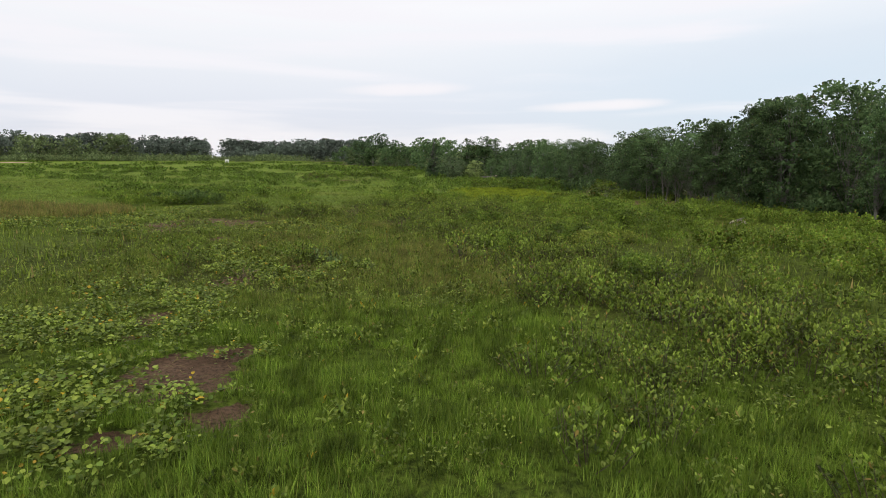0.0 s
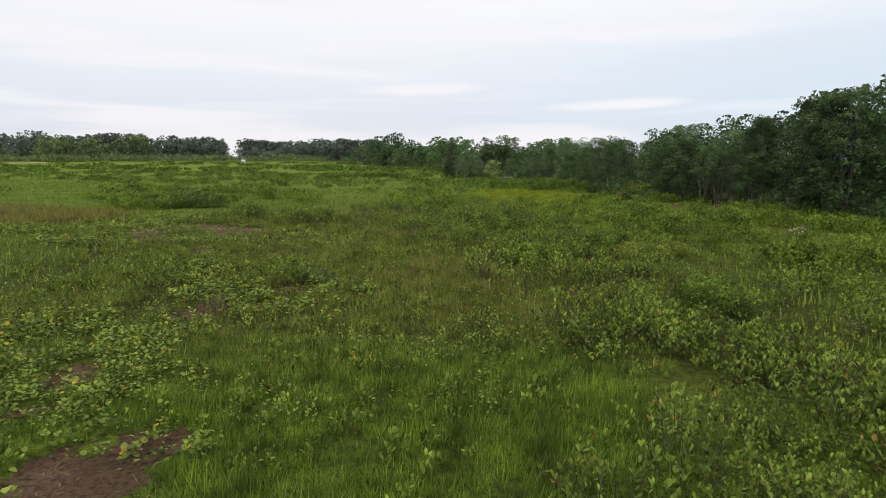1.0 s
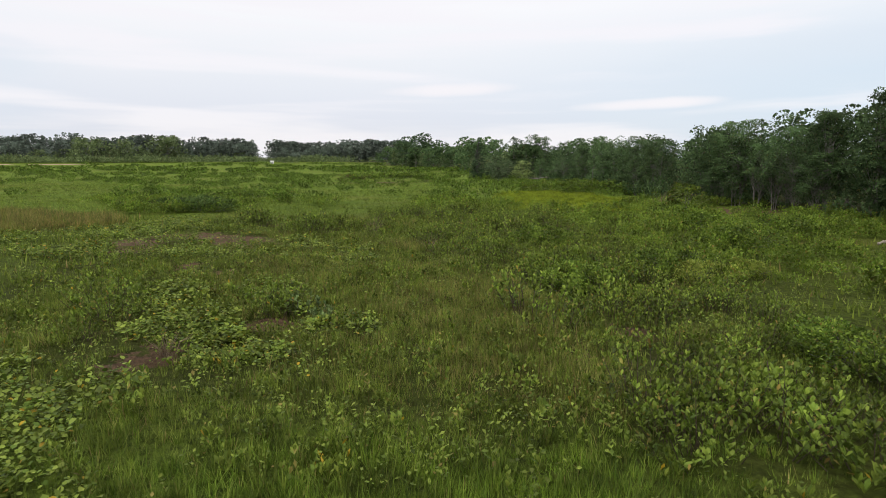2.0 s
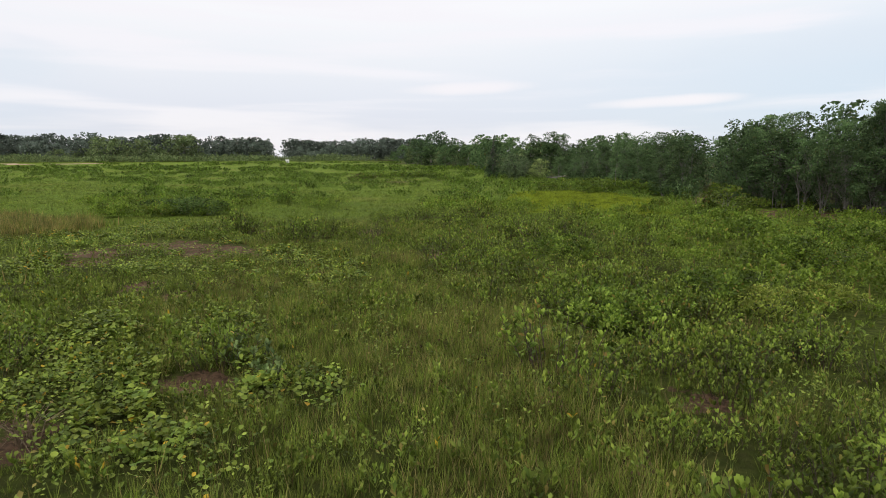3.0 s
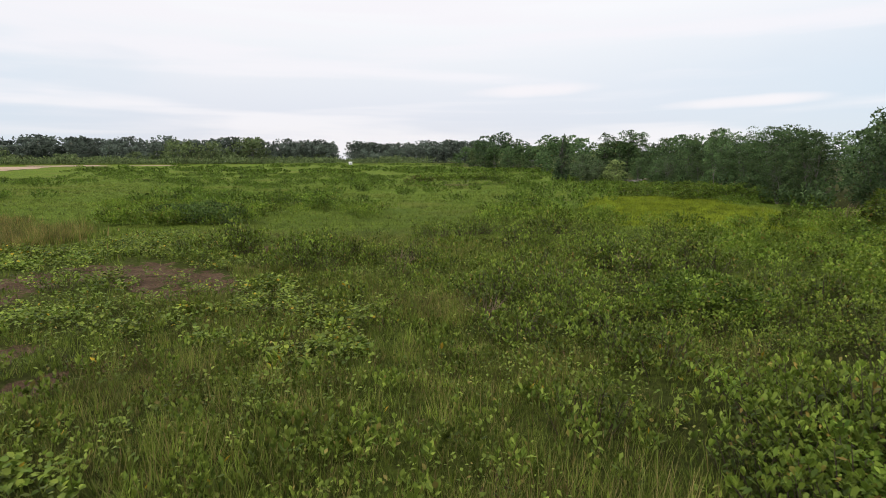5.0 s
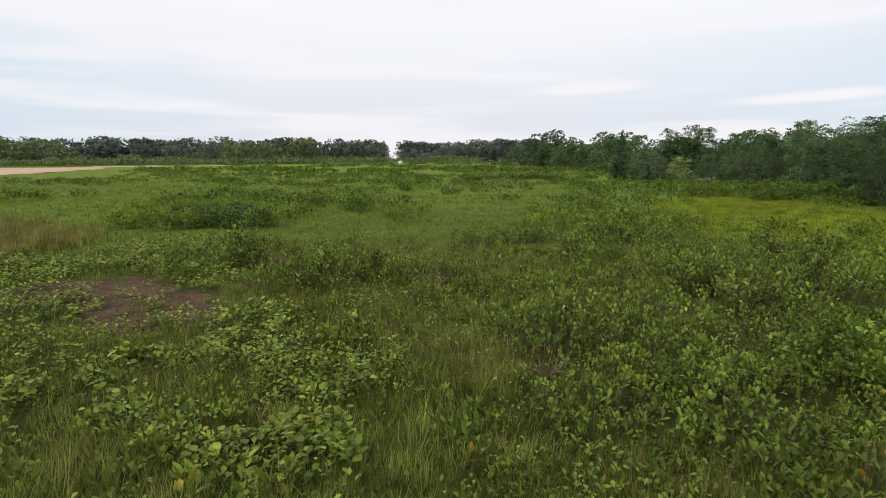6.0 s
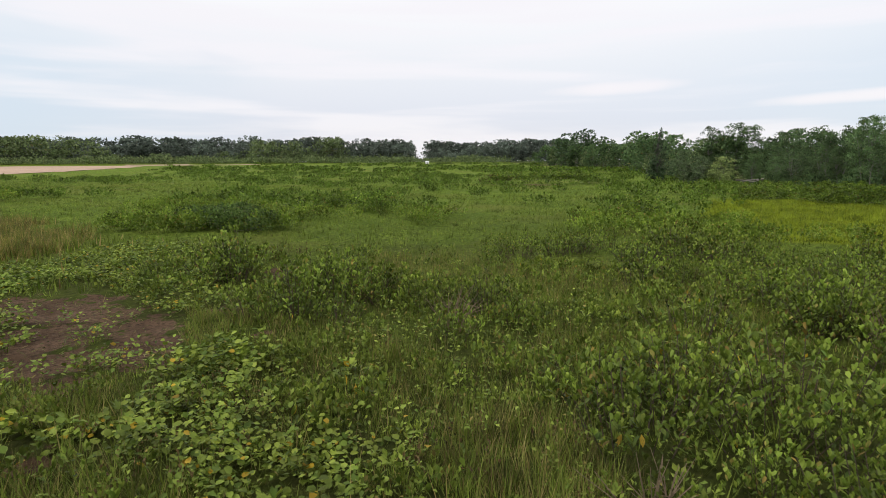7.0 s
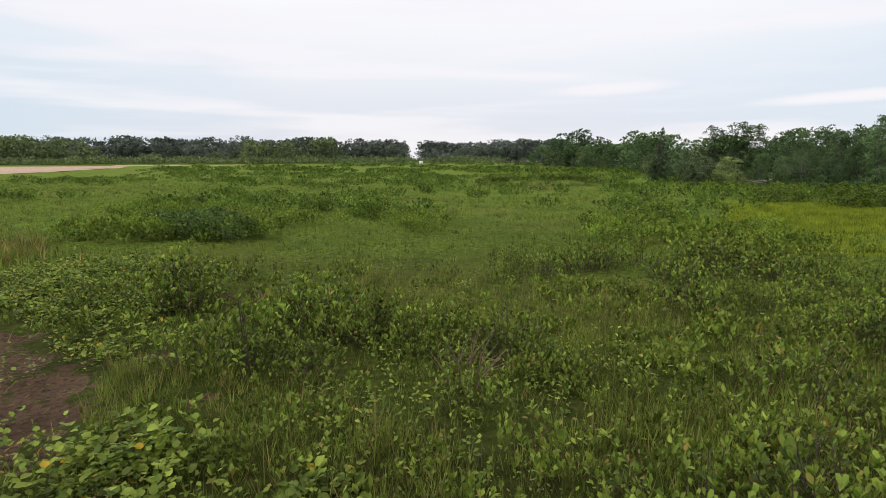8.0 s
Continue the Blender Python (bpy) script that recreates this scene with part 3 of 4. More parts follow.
def build_tree(name, seed, tall, wide, clumps, count, size, leaf, stems=3, low=0.22, label="", category="tree", group="", slim=0.0, bark=None, thick=0.06, fine=1.0, shape=LEAFLET, limbs=1):
    rng = np.random.default_rng(seed)
    tree = new(name)
    tagged(tree, label, category, group)
    wood, tops = [], []
    for k in range(stems):
        a = rng.uniform(0, 2 * np.pi)
        foot = np.array([np.cos(a), np.sin(a), 0]) * 0.25 * rng.random()
        lean = np.array([np.cos(a), np.sin(a), 0]) * wide * rng.uniform(0.08, 0.3)
        h = tall * rng.uniform(0.72, 0.9)
        t = np.linspace(0, 1, 7)[:, None]
        line = foot + (0, 0, -0.15) + t * (0, 0, h) + t ** 1.5 * lean + rng.normal(size=(7, 3)) * (0.05, 0.05, 0) * tall * 0.15
        wood.append(tube(line, thick * tall / 6 * np.linspace(1, 0.2, 7) * rng.uniform(0.7, 1.1), 5))
        tops.append(line)
    z = tall * (low + (0.98 - low) * rng.random(clumps) ** (0.72 if slim < 0.9 else 1.25))
    rel = (z / tall - low) / (1 - low)
    belly = np.sqrt(np.clip(np.sin(np.pi * (0.12 + 0.79 * rel)), 0.03, 1)) * (1 - slim * rel)
    a = rng.uniform(0, 2 * np.pi, clumps)
    r = wide / 2 * belly * rng.uniform(0.35, 1.0, clumps) * (1 + 0.25 * np.sin(3 * a + seed))
    centres = np.stack([r * np.cos(a), r * np.sin(a), z], 1)
    radii = fine * wide * rng.uniform(0.07, 0.18, clumps) * (1 - max(0.25, 1.6 * slim - 0.75) * rel)
    for c in centres[::limbs]:
        line = tops[rng.integers(stems)]
        at = line[int(np.clip(c[2] / tall * 6 - 1, 0, 5))]
        wood.append(tube([at, c], [0.016 * tall / 6, 0.005], 3))
    part("trunk", mesh_of("trunk", *join(wood), bark or MAT_BARK, True), tree)
    part("crown", mesh_of("crown", *leaf_cloud(rng, centres, radii, count, size, shape), leaf), tree)
    return tree


def plant(makers, spots, scale=(0.85, 1.2), stretch=0.12, sink=0.0):
    """Sets trees at places (x, y, wanted size): the first use of each maker is moved, all others are copies."""
    used = set()
    for k, (x, y, s) in enumerate(spots):
        tree = makers[int(RNG.integers(len(makers)))]
        f = s * RNG.uniform(*scale)
        m = Matrix.LocRotScale((x, y, float(height(x, y)) - sink), Euler((RNG.normal() * 0.03, RNG.normal() * 0.03, RNG.uniform(0, 6.283))),
                               (f * RNG.uniform(1 - stretch, 1 + stretch), f * RNG.uniform(1 - stretch, 1 + stretch), f))
        if tree.name in used:
            copy_thing(tree, m)
        else:
            used.add(tree.name)
            tree.matrix_basis = m
    for tree in makers:
        if tree.name not in used:
            for o in (*tree.children_recursive, tree):
                bpy.data.objects.remove(o)


def tree_size(y):
    """The wood is taller at its near end."""
    return float(np.interp(y, (18, 26, 31, 36, 40, 44, 48, 52, 60, 68, 74, 80, 86, 92, 97, 103), (1.05, 1.08, 1.07, 1.0, 0.95, 0.86, 0.82, 0.83, 0.83, 0.82, 0.74, 0.79, 0.78, 0.80, 0.86, 0.84)))


def along_edge(y0, y1, gap, rows, jitter):
    """Places in rows that follow the edge of the wood, from its front inwards."""
    spots = []
    for depth in rows:
        y = y0 + RNG.random() * gap
        while y < y1:
            x, at = float(wood_edge(y)) + depth + RNG.normal() * jitter, y + RNG.normal() * jitter * 0.7
            if not in_mouth(x, at) and not in_hollow(x, at):
                spots.append((x, at))
            slope = float(wood_edge(y + 1)) - float(wood_edge(y))
            y += gap * RNG.uniform(0.75, 1.25) / math.hypot(1, slope)
    return spots


EDGE_LABEL = "dense dark green mangrove tree on thin grey stems"
WIDTHS, SLIM, FOOT = (4.4, 3.5, 4.9, 3.9, 3.2, 4.6), (0.1, 0.35, 0.0, 0.5, 0.25, 0.15), (0.02, 0.10, 0.04, 0.02, 0.14, 0.06)
front = [build_tree("mangrove_tree", 20 + k, 6.2, WIDTHS[k], 340, 13500, 0.103, MAT_MANGROVE, 3 + k % 2, FOOT[k], EDGE_LABEL, group="trees along the wood's edge",
                    slim=SLIM[k], fine=0.60, limbs=5) for k in range(6)]
plant(front, [(x, y, tree_size(y) * (0.80 + 0.34 * lumps(x, y, 5.0))) for x, y in along_edge(19, 50, 2.2, (0.7,), 0.7)], (0.84, 1.08))
front = [build_tree("mangrove_tree", 30 + k, 6.2, WIDTHS[k] + 0.5, 280, 8600, 0.122, MAT_MANGROVE, 3, FOOT[k], EDGE_LABEL, group="trees along the wood's edge",
                    slim=SLIM[k], fine=0.66, limbs=5) for k in range(6)]
plant(front, [(x, y, tree_size(y) * (0.78 + 0.38 * lumps(x, y, 5.0))) for x, y in along_edge(48, 100, 2.3, (0.7,), 0.7)], (0.82, 1.10))
back = [build_tree("mangrove_tree", 40 + k, 6.6, 5.0, 110, 2000, 0.25, MAT_MANGROVE, 2, 0.04, "tall dark green mangrove tree inside the wood", group="trees inside the wood", slim=0.2, bark=MAT_DARK_BARK, fine=0.8, limbs=4) for k in range(4)]
plant(back, [(x, y, tree_size(y)) for x, y in along_edge(16, 100, 3.0, (2.9, 5.8, 10.0), 0.9)], (0.84, 1.02))
middle = [build_tree("woodland_tree", 60 + k, 9.0, 8.2, 44, 1300, 0.66, MAT_MANGROVE if k else MAT_PALE, 2, 0.03, "rounded green tree in the woodland beyond the meadow",
                     group="trees of the woodland behind", limbs=5) for k in range(5)]
plant(middle, [(x, y, float(np.interp(y, (94, 103, 113, 133, 165, 205, 250), (0.66, 0.72, 0.70, 0.82, 0.97, 1.16, 1.1)))) for x, y in along_edge(94, 250, 6.0, (1.0, 8.0, 18.0), 1.6)], (0.72, 1.12))


def far_line():
    """The belt of tall trees that closes the meadow, with one gap where the sky comes down."""
    spots = []
    for turn_deg in np.arange(-64, -10, 0.58):
        for row in (0, 1, 2):
            x, y = polar(turn_deg + RNG.normal() * 0.2 + 0.25 * row, 336 + 15 * row + RNG.normal() * 5)
            if abs(float(bearing(x, y)[0]) + 23.85) > 0.86:
                spots.append((x, y, (0.66, 0.93, 0.90)[row] * (0.92 + 0.24 * float(lumps(x, y, 40.0)))))
    return spots


far = [build_tree("coast_tree", 80 + k, 13.6, 17.0 - 2.2 * (k % 3), 70, 620, 1.45, MAT_FAR_HAZED, 1, (0.0, 0.02, 0.04)[k % 3], "tall distant belt tree with haze painted into its leaf colour",
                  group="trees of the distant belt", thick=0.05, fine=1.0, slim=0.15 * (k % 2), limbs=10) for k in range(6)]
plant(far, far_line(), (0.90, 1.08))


def shrub_belt():
    """Rounded thickets in two broad clusters, and a few low ones between."""
    spots = []
    for turn_deg in np.arange(-64, -12, 0.62):
        b = turn_deg + RNG.normal() * 0.3
        x, y = polar(b, 322 + RNG.normal() * 5)
        mound = max(float(ease(6.5 - abs(b + 36.5), 0, 2.5)), 0.9 * float(ease(6 - abs(b + 57), 0, 2.5)))
        if abs(b + 23.85) > 1.2 and (mound > 0.2 or RNG.random() < 0.5):
            spots.append((x, y, 0.55 + 0.95 * mound * (0.7 + 0.6 * float(lumps(x, y, 18.0)))))
    return spots


belt = [build_tree("thicket_tree", 100 + k, 6.0, 10.0, 40, 560, 0.72, MAT_PALE, 3, 0.02, "broad pale green thicket tree before the distant belt", group="thickets before the distant belt", limbs=5) for k in range(3)]
plant(belt, shrub_belt(), (0.8, 1.1))

pale = build_tree("willow_shrub", 120, 2.9, 3.3, 100, 5200, 0.13, MAT_WILLOW, 5, 0.03, "pale yellow-green feathery shrub before the dark wood", "shrub", fine=0.75, limbs=3)
pale.matrix_basis = pose(3.1, 89.5, 0)
for seed, x, y, tall, wide in ((124, 0.9, 90.5, 2.9, 3.4), (119, -0.9, 91.5, 3.5, 3.4), (118, 0.2, 88.0, 1.5, 2.4)):
    grey = build_tree("grey_green_shrub", seed, tall, wide, 90, 3600, 0.13, MAT_GREY_SHRUB, 4, 0.03, "rounded grey-green shrub beside the pale one", "shrub", "grey-green shrubs before the wood", fine=0.75, limbs=3)
    grey.matrix_basis = pose(x, y, 0)
spire = build_tree("spire_tree", 121, 6.5, 4.2, 240, 5600, 0.16, MAT_SPIRE, 1, 0.02, "slender dark pointed tree rising above the wood", slim=0.97, bark=MAT_DARK_BARK, thick=0.03, fine=0.62)
spire.matrix_basis = pose(-3.45, 96, 0)
for seed, x, y, tall, wide in ((131, 2.4, 99.0, 6.6, 3.6), (132, 4.9, 99.5, 7.0, 4.0), (133, 6.5, 98.0, 6.6, 3.6)):
    high = build_tree("tall_mangrove", seed, tall, wide, 200, 5200, 0.15, MAT_MANGROVE, 3, 0.05, "tall airy mangrove tree rising over its neighbours", group="tall trees behind the hollow", slim=0.2, fine=0.6, limbs=5)
    high.matrix_basis = pose(x, y, 0)
dark = build_tree("dark_tree", 123, 11.0, 13.0, 60, 1800, 0.8, MAT_SPIRE, 2, 0.02, "broad dark green tree standing over the distant woodland", limbs=5)
dark.matrix_basis = pose(-29.5, 201, float(height(-29.5, 201)))
slim_trees = [build_tree("slender_mangrove", 125 + k, 5.4, 3.0, 60, 2600, 0.15, MAT_MANGROVE, 4, 0.28, "slender mangrove with bare pale stems on muddy ground", group="slender trees at the wood's mouth",
                         thick=0.045) for k in range(2)]
plant(slim_trees, [(x, y, 0.9) for x, y in ((17.2, 42.0), (16.8, 43.6), (18.0, 38.6), (16.2, 45.2), (17.6, 40.2), (15.8, 46.4), (15.4, 47.4))], (0.85, 1.1))


def build_snag(x, y, tall, seed):
    """A dead tree: one crooked grey stem with broken bare limbs."""
    rng = np.random.default_rng(seed)
    snag = tagged(new("dead_tree"), "thin grey dead tree with broken bare limbs before the wood", "tree")
    t = np.linspace(0, 1, 8)[:, None]
    line = t * (0.05 * tall, 0.03, tall) + rng.normal(size=(8, 3)) * (0.025, 0.025, 0)
    trunk = part("trunk", mesh_of("trunk", *tube(line, np.linspace(0.032, 0.010, 8), 7), MAT_BARK, True), snag)
    for k in range(5):
        at = line[2 + k % 5]
        a = rng.uniform(0, 6.283)
        out = np.array([math.cos(a), math.sin(a), rng.uniform(0.4, 1.3)]) * rng.uniform(0.2, 0.5)
        limb = [at, at + 0.5 * out + rng.normal(size=3) * 0.06, at + out]
        part("limb", mesh_of("limb", *tube(limb, [0.012, 0.008, 0.004], 5), MAT_BARK, True), trunk)
    snag.matrix_basis = pose(x, y, float(height(x, y)) - 0.1)


build_snag(8.9, 60.6, 2.6, 5)
bush = build_tree("round_bush", 122, 1.7, 2.6, 30, 2200, 0.12, MAT_SHRUB, 5, 0.05, "rounded bright green bush at the wood's edge", "bush")
bush.matrix_basis = pose(10.9, 38.6, -0.15)

MAT_BUSH = leaf_material("bush_leaf", (0.077, 0.145, 0.020), (0.254, 0.369, 0.051), (0.28, 0.22, 0.05), 0.03, 0.5, 0.32, 0.5, 0.15)


MAT_PALE_BUSH = leaf_material("pale_bush_leaf", (0.19, 0.27, 0.035), (0.40, 0.47, 0.085), (0.38, 0.33, 0.08), 0.06, 0.5, 0.35, 0.55)
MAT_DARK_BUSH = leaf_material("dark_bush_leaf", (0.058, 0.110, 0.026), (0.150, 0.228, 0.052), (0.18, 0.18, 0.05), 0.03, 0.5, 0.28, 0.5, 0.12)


def bushes():
    """The larger bushes that stand out of the low cover, each with its place, width and height."""
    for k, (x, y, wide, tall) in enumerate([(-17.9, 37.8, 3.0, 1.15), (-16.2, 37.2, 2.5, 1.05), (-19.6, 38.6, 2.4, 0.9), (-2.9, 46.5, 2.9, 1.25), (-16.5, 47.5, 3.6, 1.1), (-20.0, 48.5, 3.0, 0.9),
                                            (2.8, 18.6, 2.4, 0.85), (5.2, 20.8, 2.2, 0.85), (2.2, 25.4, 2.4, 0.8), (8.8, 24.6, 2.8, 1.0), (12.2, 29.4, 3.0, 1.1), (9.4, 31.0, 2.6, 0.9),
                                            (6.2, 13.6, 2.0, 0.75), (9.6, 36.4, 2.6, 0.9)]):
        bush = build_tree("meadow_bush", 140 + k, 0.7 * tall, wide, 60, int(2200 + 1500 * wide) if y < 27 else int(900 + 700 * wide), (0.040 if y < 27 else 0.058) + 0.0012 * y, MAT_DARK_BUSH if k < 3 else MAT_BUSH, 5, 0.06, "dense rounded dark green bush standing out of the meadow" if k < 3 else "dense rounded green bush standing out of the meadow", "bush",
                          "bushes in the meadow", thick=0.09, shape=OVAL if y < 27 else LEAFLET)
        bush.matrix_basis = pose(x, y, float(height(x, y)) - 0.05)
    for k, (x, y, wide, tall) in enumerate([(5.9, 19.6, 1.7, 0.62), (7.3, 20.4, 1.3, 0.5)]):
        bush = build_tree("pale_bush", 165 + k, 0.8 * tall, wide, 50, 3400, 0.05, MAT_PALE_BUSH, 6, 0.04, "low yellowish-green bush with fine leaves", "bush", "pale bushes in the meadow", thick=0.09, shape=OVAL)
        bush.matrix_basis = pose(x, y, float(height(x, y)) - 0.05)
    for k, (x, y) in enumerate([(-19.4, 83.0), (-17.0, 83.4), (-14.6, 83.9), (-12.2, 84.5), (-10.2, 85.0)]):
        bush = build_tree("mound_bush", 170 + k, 0.85, 3.4, 50, 1300, 0.16, MAT_BUSH, 5, 0.05, "spreading dark bush on a low mound in the meadow", "bush", "bushes on the mound")
        bush.matrix_basis = pose(x, y, float(height(x, y)) - 0.1)
    for k, (x, y, wide, tall) in enumerate([(2.9, 62.0, 2.4, 0.9), (4.5, 62.8, 2.6, 1.0), (6.4, 58.8, 2.6, 1.1), (7.9, 59.2, 2.8, 1.25), (9.6, 60.0, 2.6, 1.2), (11.2, 60.6, 2.6, 1.4), (11.3, 57.4, 2.0, 1.2),
                                            (1.2, 68.5, 2.2, 0.7), (7.6, 66.6, 2.8, 1.1), (9.3, 65.0, 2.6, 1.3), (5.6, 70.6, 2.8, 1.0)]):
        bush = build_tree("edge_bush", 180 + k, 0.85 * tall, wide, 60, 2300, 0.105, MAT_BUSH, 5, 0.04, "rounded green bush on open ground before the wood", "bush", "bushes before the wood", thick=0.09, fine=0.8, limbs=4)
        bush.matrix_basis = pose(x, y, float(height(x, y)) - 0.05)
    for k, (x, y, wide, tall) in enumerate([(-20.2, 82.6, 1.9, 0.8), (-18.9, 82.2, 1.6, 0.6), (-21.4, 82.4, 1.4, 0.5)]):
        bush = build_tree("dead_bush", 195 + k, tall, wide, 40, 1100, 0.09, MAT_RUSSET, 6, 0.03, "withered reddish-brown bush on a low mound", "bush", "withered bushes on the mound", thick=0.09, limbs=2)
        bush.matrix_basis = pose(x, y, float(height(x, y)) - 0.05)


bushes()

# ---------------------------------------------------------------- shrubs
def shrub_arrays(rng, wide, tall, stems, leaves, size, shape=OVAL, steep=1.2):
    """Upright leafy shoots: a whorl of oval leaves up each stem and a rosette at its tip."""
    a, r = rng.uniform(0, 2 * np.pi, stems), wide / 2 * np.sqrt(rng.random(stems))
    foot = np.stack([r * np.cos(a) * 0.6, r * np.sin(a) * 0.6, np.zeros(stems)], 1)
    h = tall * (1 - 0.45 * (2 * r / wide) ** 2) * rng.uniform(0.65, 1.1, stems)
    tip = np.stack([r * np.cos(a), r * np.sin(a), h], 1) + rng.normal(size=(stems, 3)) * (0.04, 0.04, 0)
    pick = np.repeat(np.arange(stems), leaves)
    n = len(pick)
    up = np.clip(1 - rng.random(n) ** 2.3 * 0.8, 0, 1)
    places = foot[pick] + (tip - foot)[pick] * up[:, None]
    turn = rng.uniform(0, 2 * np.pi, n)
    rise = rng.uniform(0.25, 0.25 + 1.25 * steep, n) + 1.0 * (up > 0.92)
    way = np.stack([np.cos(turn), np.sin(turn), rise], 1)
    s = size * rng.uniform(0.65, 1.25, n)
    leaf = scatter(shape, places, frames_along(way, np.tile((0.0, 0.0, 1.0), (n, 1)) + rng.normal(size=(n, 3)) * 0.25), np.stack([s * 1.0, s * 1.2, s], 1))
    return leaf, foot, tip, up > 0.93


def build_shrub(seed, wide, tall, stems, leaves, size, leaf, label, name="meadow_shrub", group="low shrubs of the meadow", fresh_leaf=MAT_TIP):
    rng = np.random.default_rng(seed)
    shrub = new(name)
    tagged(shrub, label, "shrub", group)
    (v, f), foot, tip, fresh = shrub_arrays(rng, wide, tall, stems, leaves, size, OBOVATE)
    corners = v.reshape(-1, 5, 3)
    for kind, chosen, mat, words in (("foliage", ~fresh, leaf, ""), ("young_leaves", fresh, fresh_leaf, "fresh pale leaves at the shoot tips")):
        own = corners[chosen].reshape(-1, 3)
        faces = (OBOVATE[1][None] + 5 * np.arange(len(own) // 5)[:, None, None]).reshape(-1, 3)
        part(kind, mesh_of(kind, own, faces, mat), shrub, words)["kind"] = "stuff"
    sticks = [tube([f - (0, 0, 0.05), t], [0.007, 0.003], 3) for f, t in zip(foot[:22], tip)]
    part("stem", mesh_of("stem", *join(sticks), MAT_STEM), shrub)["kind"] = "stuff"
    return shrub


LOW = "leafy bright green low shrub with upright shoots in the meadow"
kinds = [build_shrub(200 + k, 1.15 + 0.1 * (k % 3), 0.52 + 0.07 * (k % 4), 50, 10, 0.054, MAT_SHRUB, LOW) for k in range(6)]
sx, sy = spread(1500, -12, 13, 3, 38, lambda x, y: shrubbiness(x, y) * ease(14 - from_track(x, y), 0, 4) * open_ground(x, y))
near = sorted(zip(from_track(sx, sy), sx, sy))[:290]
plant(kinds, [(x, y, 0.45 + 1.1 * float(lumps(x, y, 2.6))) for _, x, y in near], (0.8, 1.1), 0.15)
taken = near[-1][0]
for k, (x, y, wide, tall) in enumerate([(-3.2, 15.7, 0.8, 0.42), (-2.6, 15.3, 0.6, 0.34), (-3.7, 16.2, 0.6, 0.36)]):
    weed = build_shrub(260 + k, wide, tall, 12, 9, 0.082, MAT_GLAUCOUS, "blue-green broad-leaved weed beside a hollow of bare soil", "broad_leaf_weed", "blue-green weeds by the hollow", MAT_GLAUCOUS)
    weed.matrix_basis = pose(x, y, float(height(x, y)))


def shrub_layer(name, label, count, box, chance, wide, tall, stems, leaves, size, leaf, shape=LEAFLET, steep=1.2):
    """The rest of the shrubs, which nobody could count, as one layer."""
    x, y = spread(count, *box, chance)
    rng = np.random.default_rng(len(x))
    pool = [shrub_arrays(rng, wide, tall, stems, leaves, size, shape, steep)[0] for _ in range(8)]
    pieces = []
    for cx, cy, cz in zip(x, y, height(x, y)):
        v, f = pool[int(rng.integers(8))]
        a, s = rng.uniform(0, 6.283), rng.uniform(0.8, 1.1) * (0.45 + 1.1 * float(lumps(cx, cy, 1.8 * wide)))
        m = np.array([(math.cos(a), -math.sin(a), 0), (math.sin(a), math.cos(a), 0), (0, 0, 1)]) * s
        pieces.append((v @ m.T + (cx, cy, cz), f))
    return tagged(new(name, mesh_of(name, *join(pieces), leaf)), label, "shrubs", kind="stuff")


shrub_layer("shrub_cover", "continuous low green shrub cover of the meadow", 5600, (-46, 20, 3, 46),
            lambda x, y: shrubbiness(x, y) * (from_track(x, y) > taken) * open_ground(x, y) * (x > -1.6 * (y - 16)), 1.25, 0.6, 27, 11, 0.079, MAT_SHRUB_COVER)
shrub_layer("far_shrub_cover", "patchy low shrub cover towards the far trees", 4600, (-150, 14, 46, 125),
            lambda x, y: 0.8 * shrubbiness(x, y) * open_ground(x, y) * (x > 20 - 1.6 * y) * np.where(y > 80, 0.6, 1) * (1 - ease(blots(x, y, [(-135, 98, 44, 34)], 0.2, 20), 0.4, 0.6)), 2.0, 0.65, 20, 11, 0.13, MAT_SHRUB_FAR)


def on_sand(x, y):
    b, d = bearing(x, y)
    return (b < -48.5) * (d > 138) * (d < 264) + (b < -40) * (d > 225) * (d < 292) + (np.abs(b + 21.6) < 1.5) * (d > 200) * (d < 300)


shrub_layer("distant_shrub_cover", "distant low scrub before the trees", 2000, (-330, -5, 125, 325),
            lambda x, y: ease(lumps(x, y, 40.0), 0.40, 0.6) * open_ground(x, y) * (x > 20 - 1.6 * y) * (1 - on_sand(x, y)) * ease(270 - bearing(x, y)[1], 0, 60), 4.6, 0.85, 20, 8, 0.40, MAT_SHRUB_FAR)
shrub_layer("scrub_band", "rough green scrub at the foot of the distant trees", 5000, (-330, -20, 130, 330),
            lambda x, y: (np.abs(bearing(x, y)[1] - 306) < 14) * open_ground(x, y) * (x > 30 - 2.2 * y) * (0.35 + 0.65 * ease(lumps(x, y, 22.0), 0.35, 0.6)), 7.0, 3.0, 16, 7, 0.6, MAT_PALE)
shrub_layer("wood_undergrowth", "dark undergrowth along the foot of the wood", 2600, (2, 26, 24, 98),
            lambda x, y: (np.abs(x - wood_edge(y) - 0.4) < 0.9) * ~in_mouth(x, y) * ~in_hollow(x, y) * (np.abs(y - 40.5) > 4), 1.9, 1.5, 26, 10, 0.17, MAT_MANGROVE)

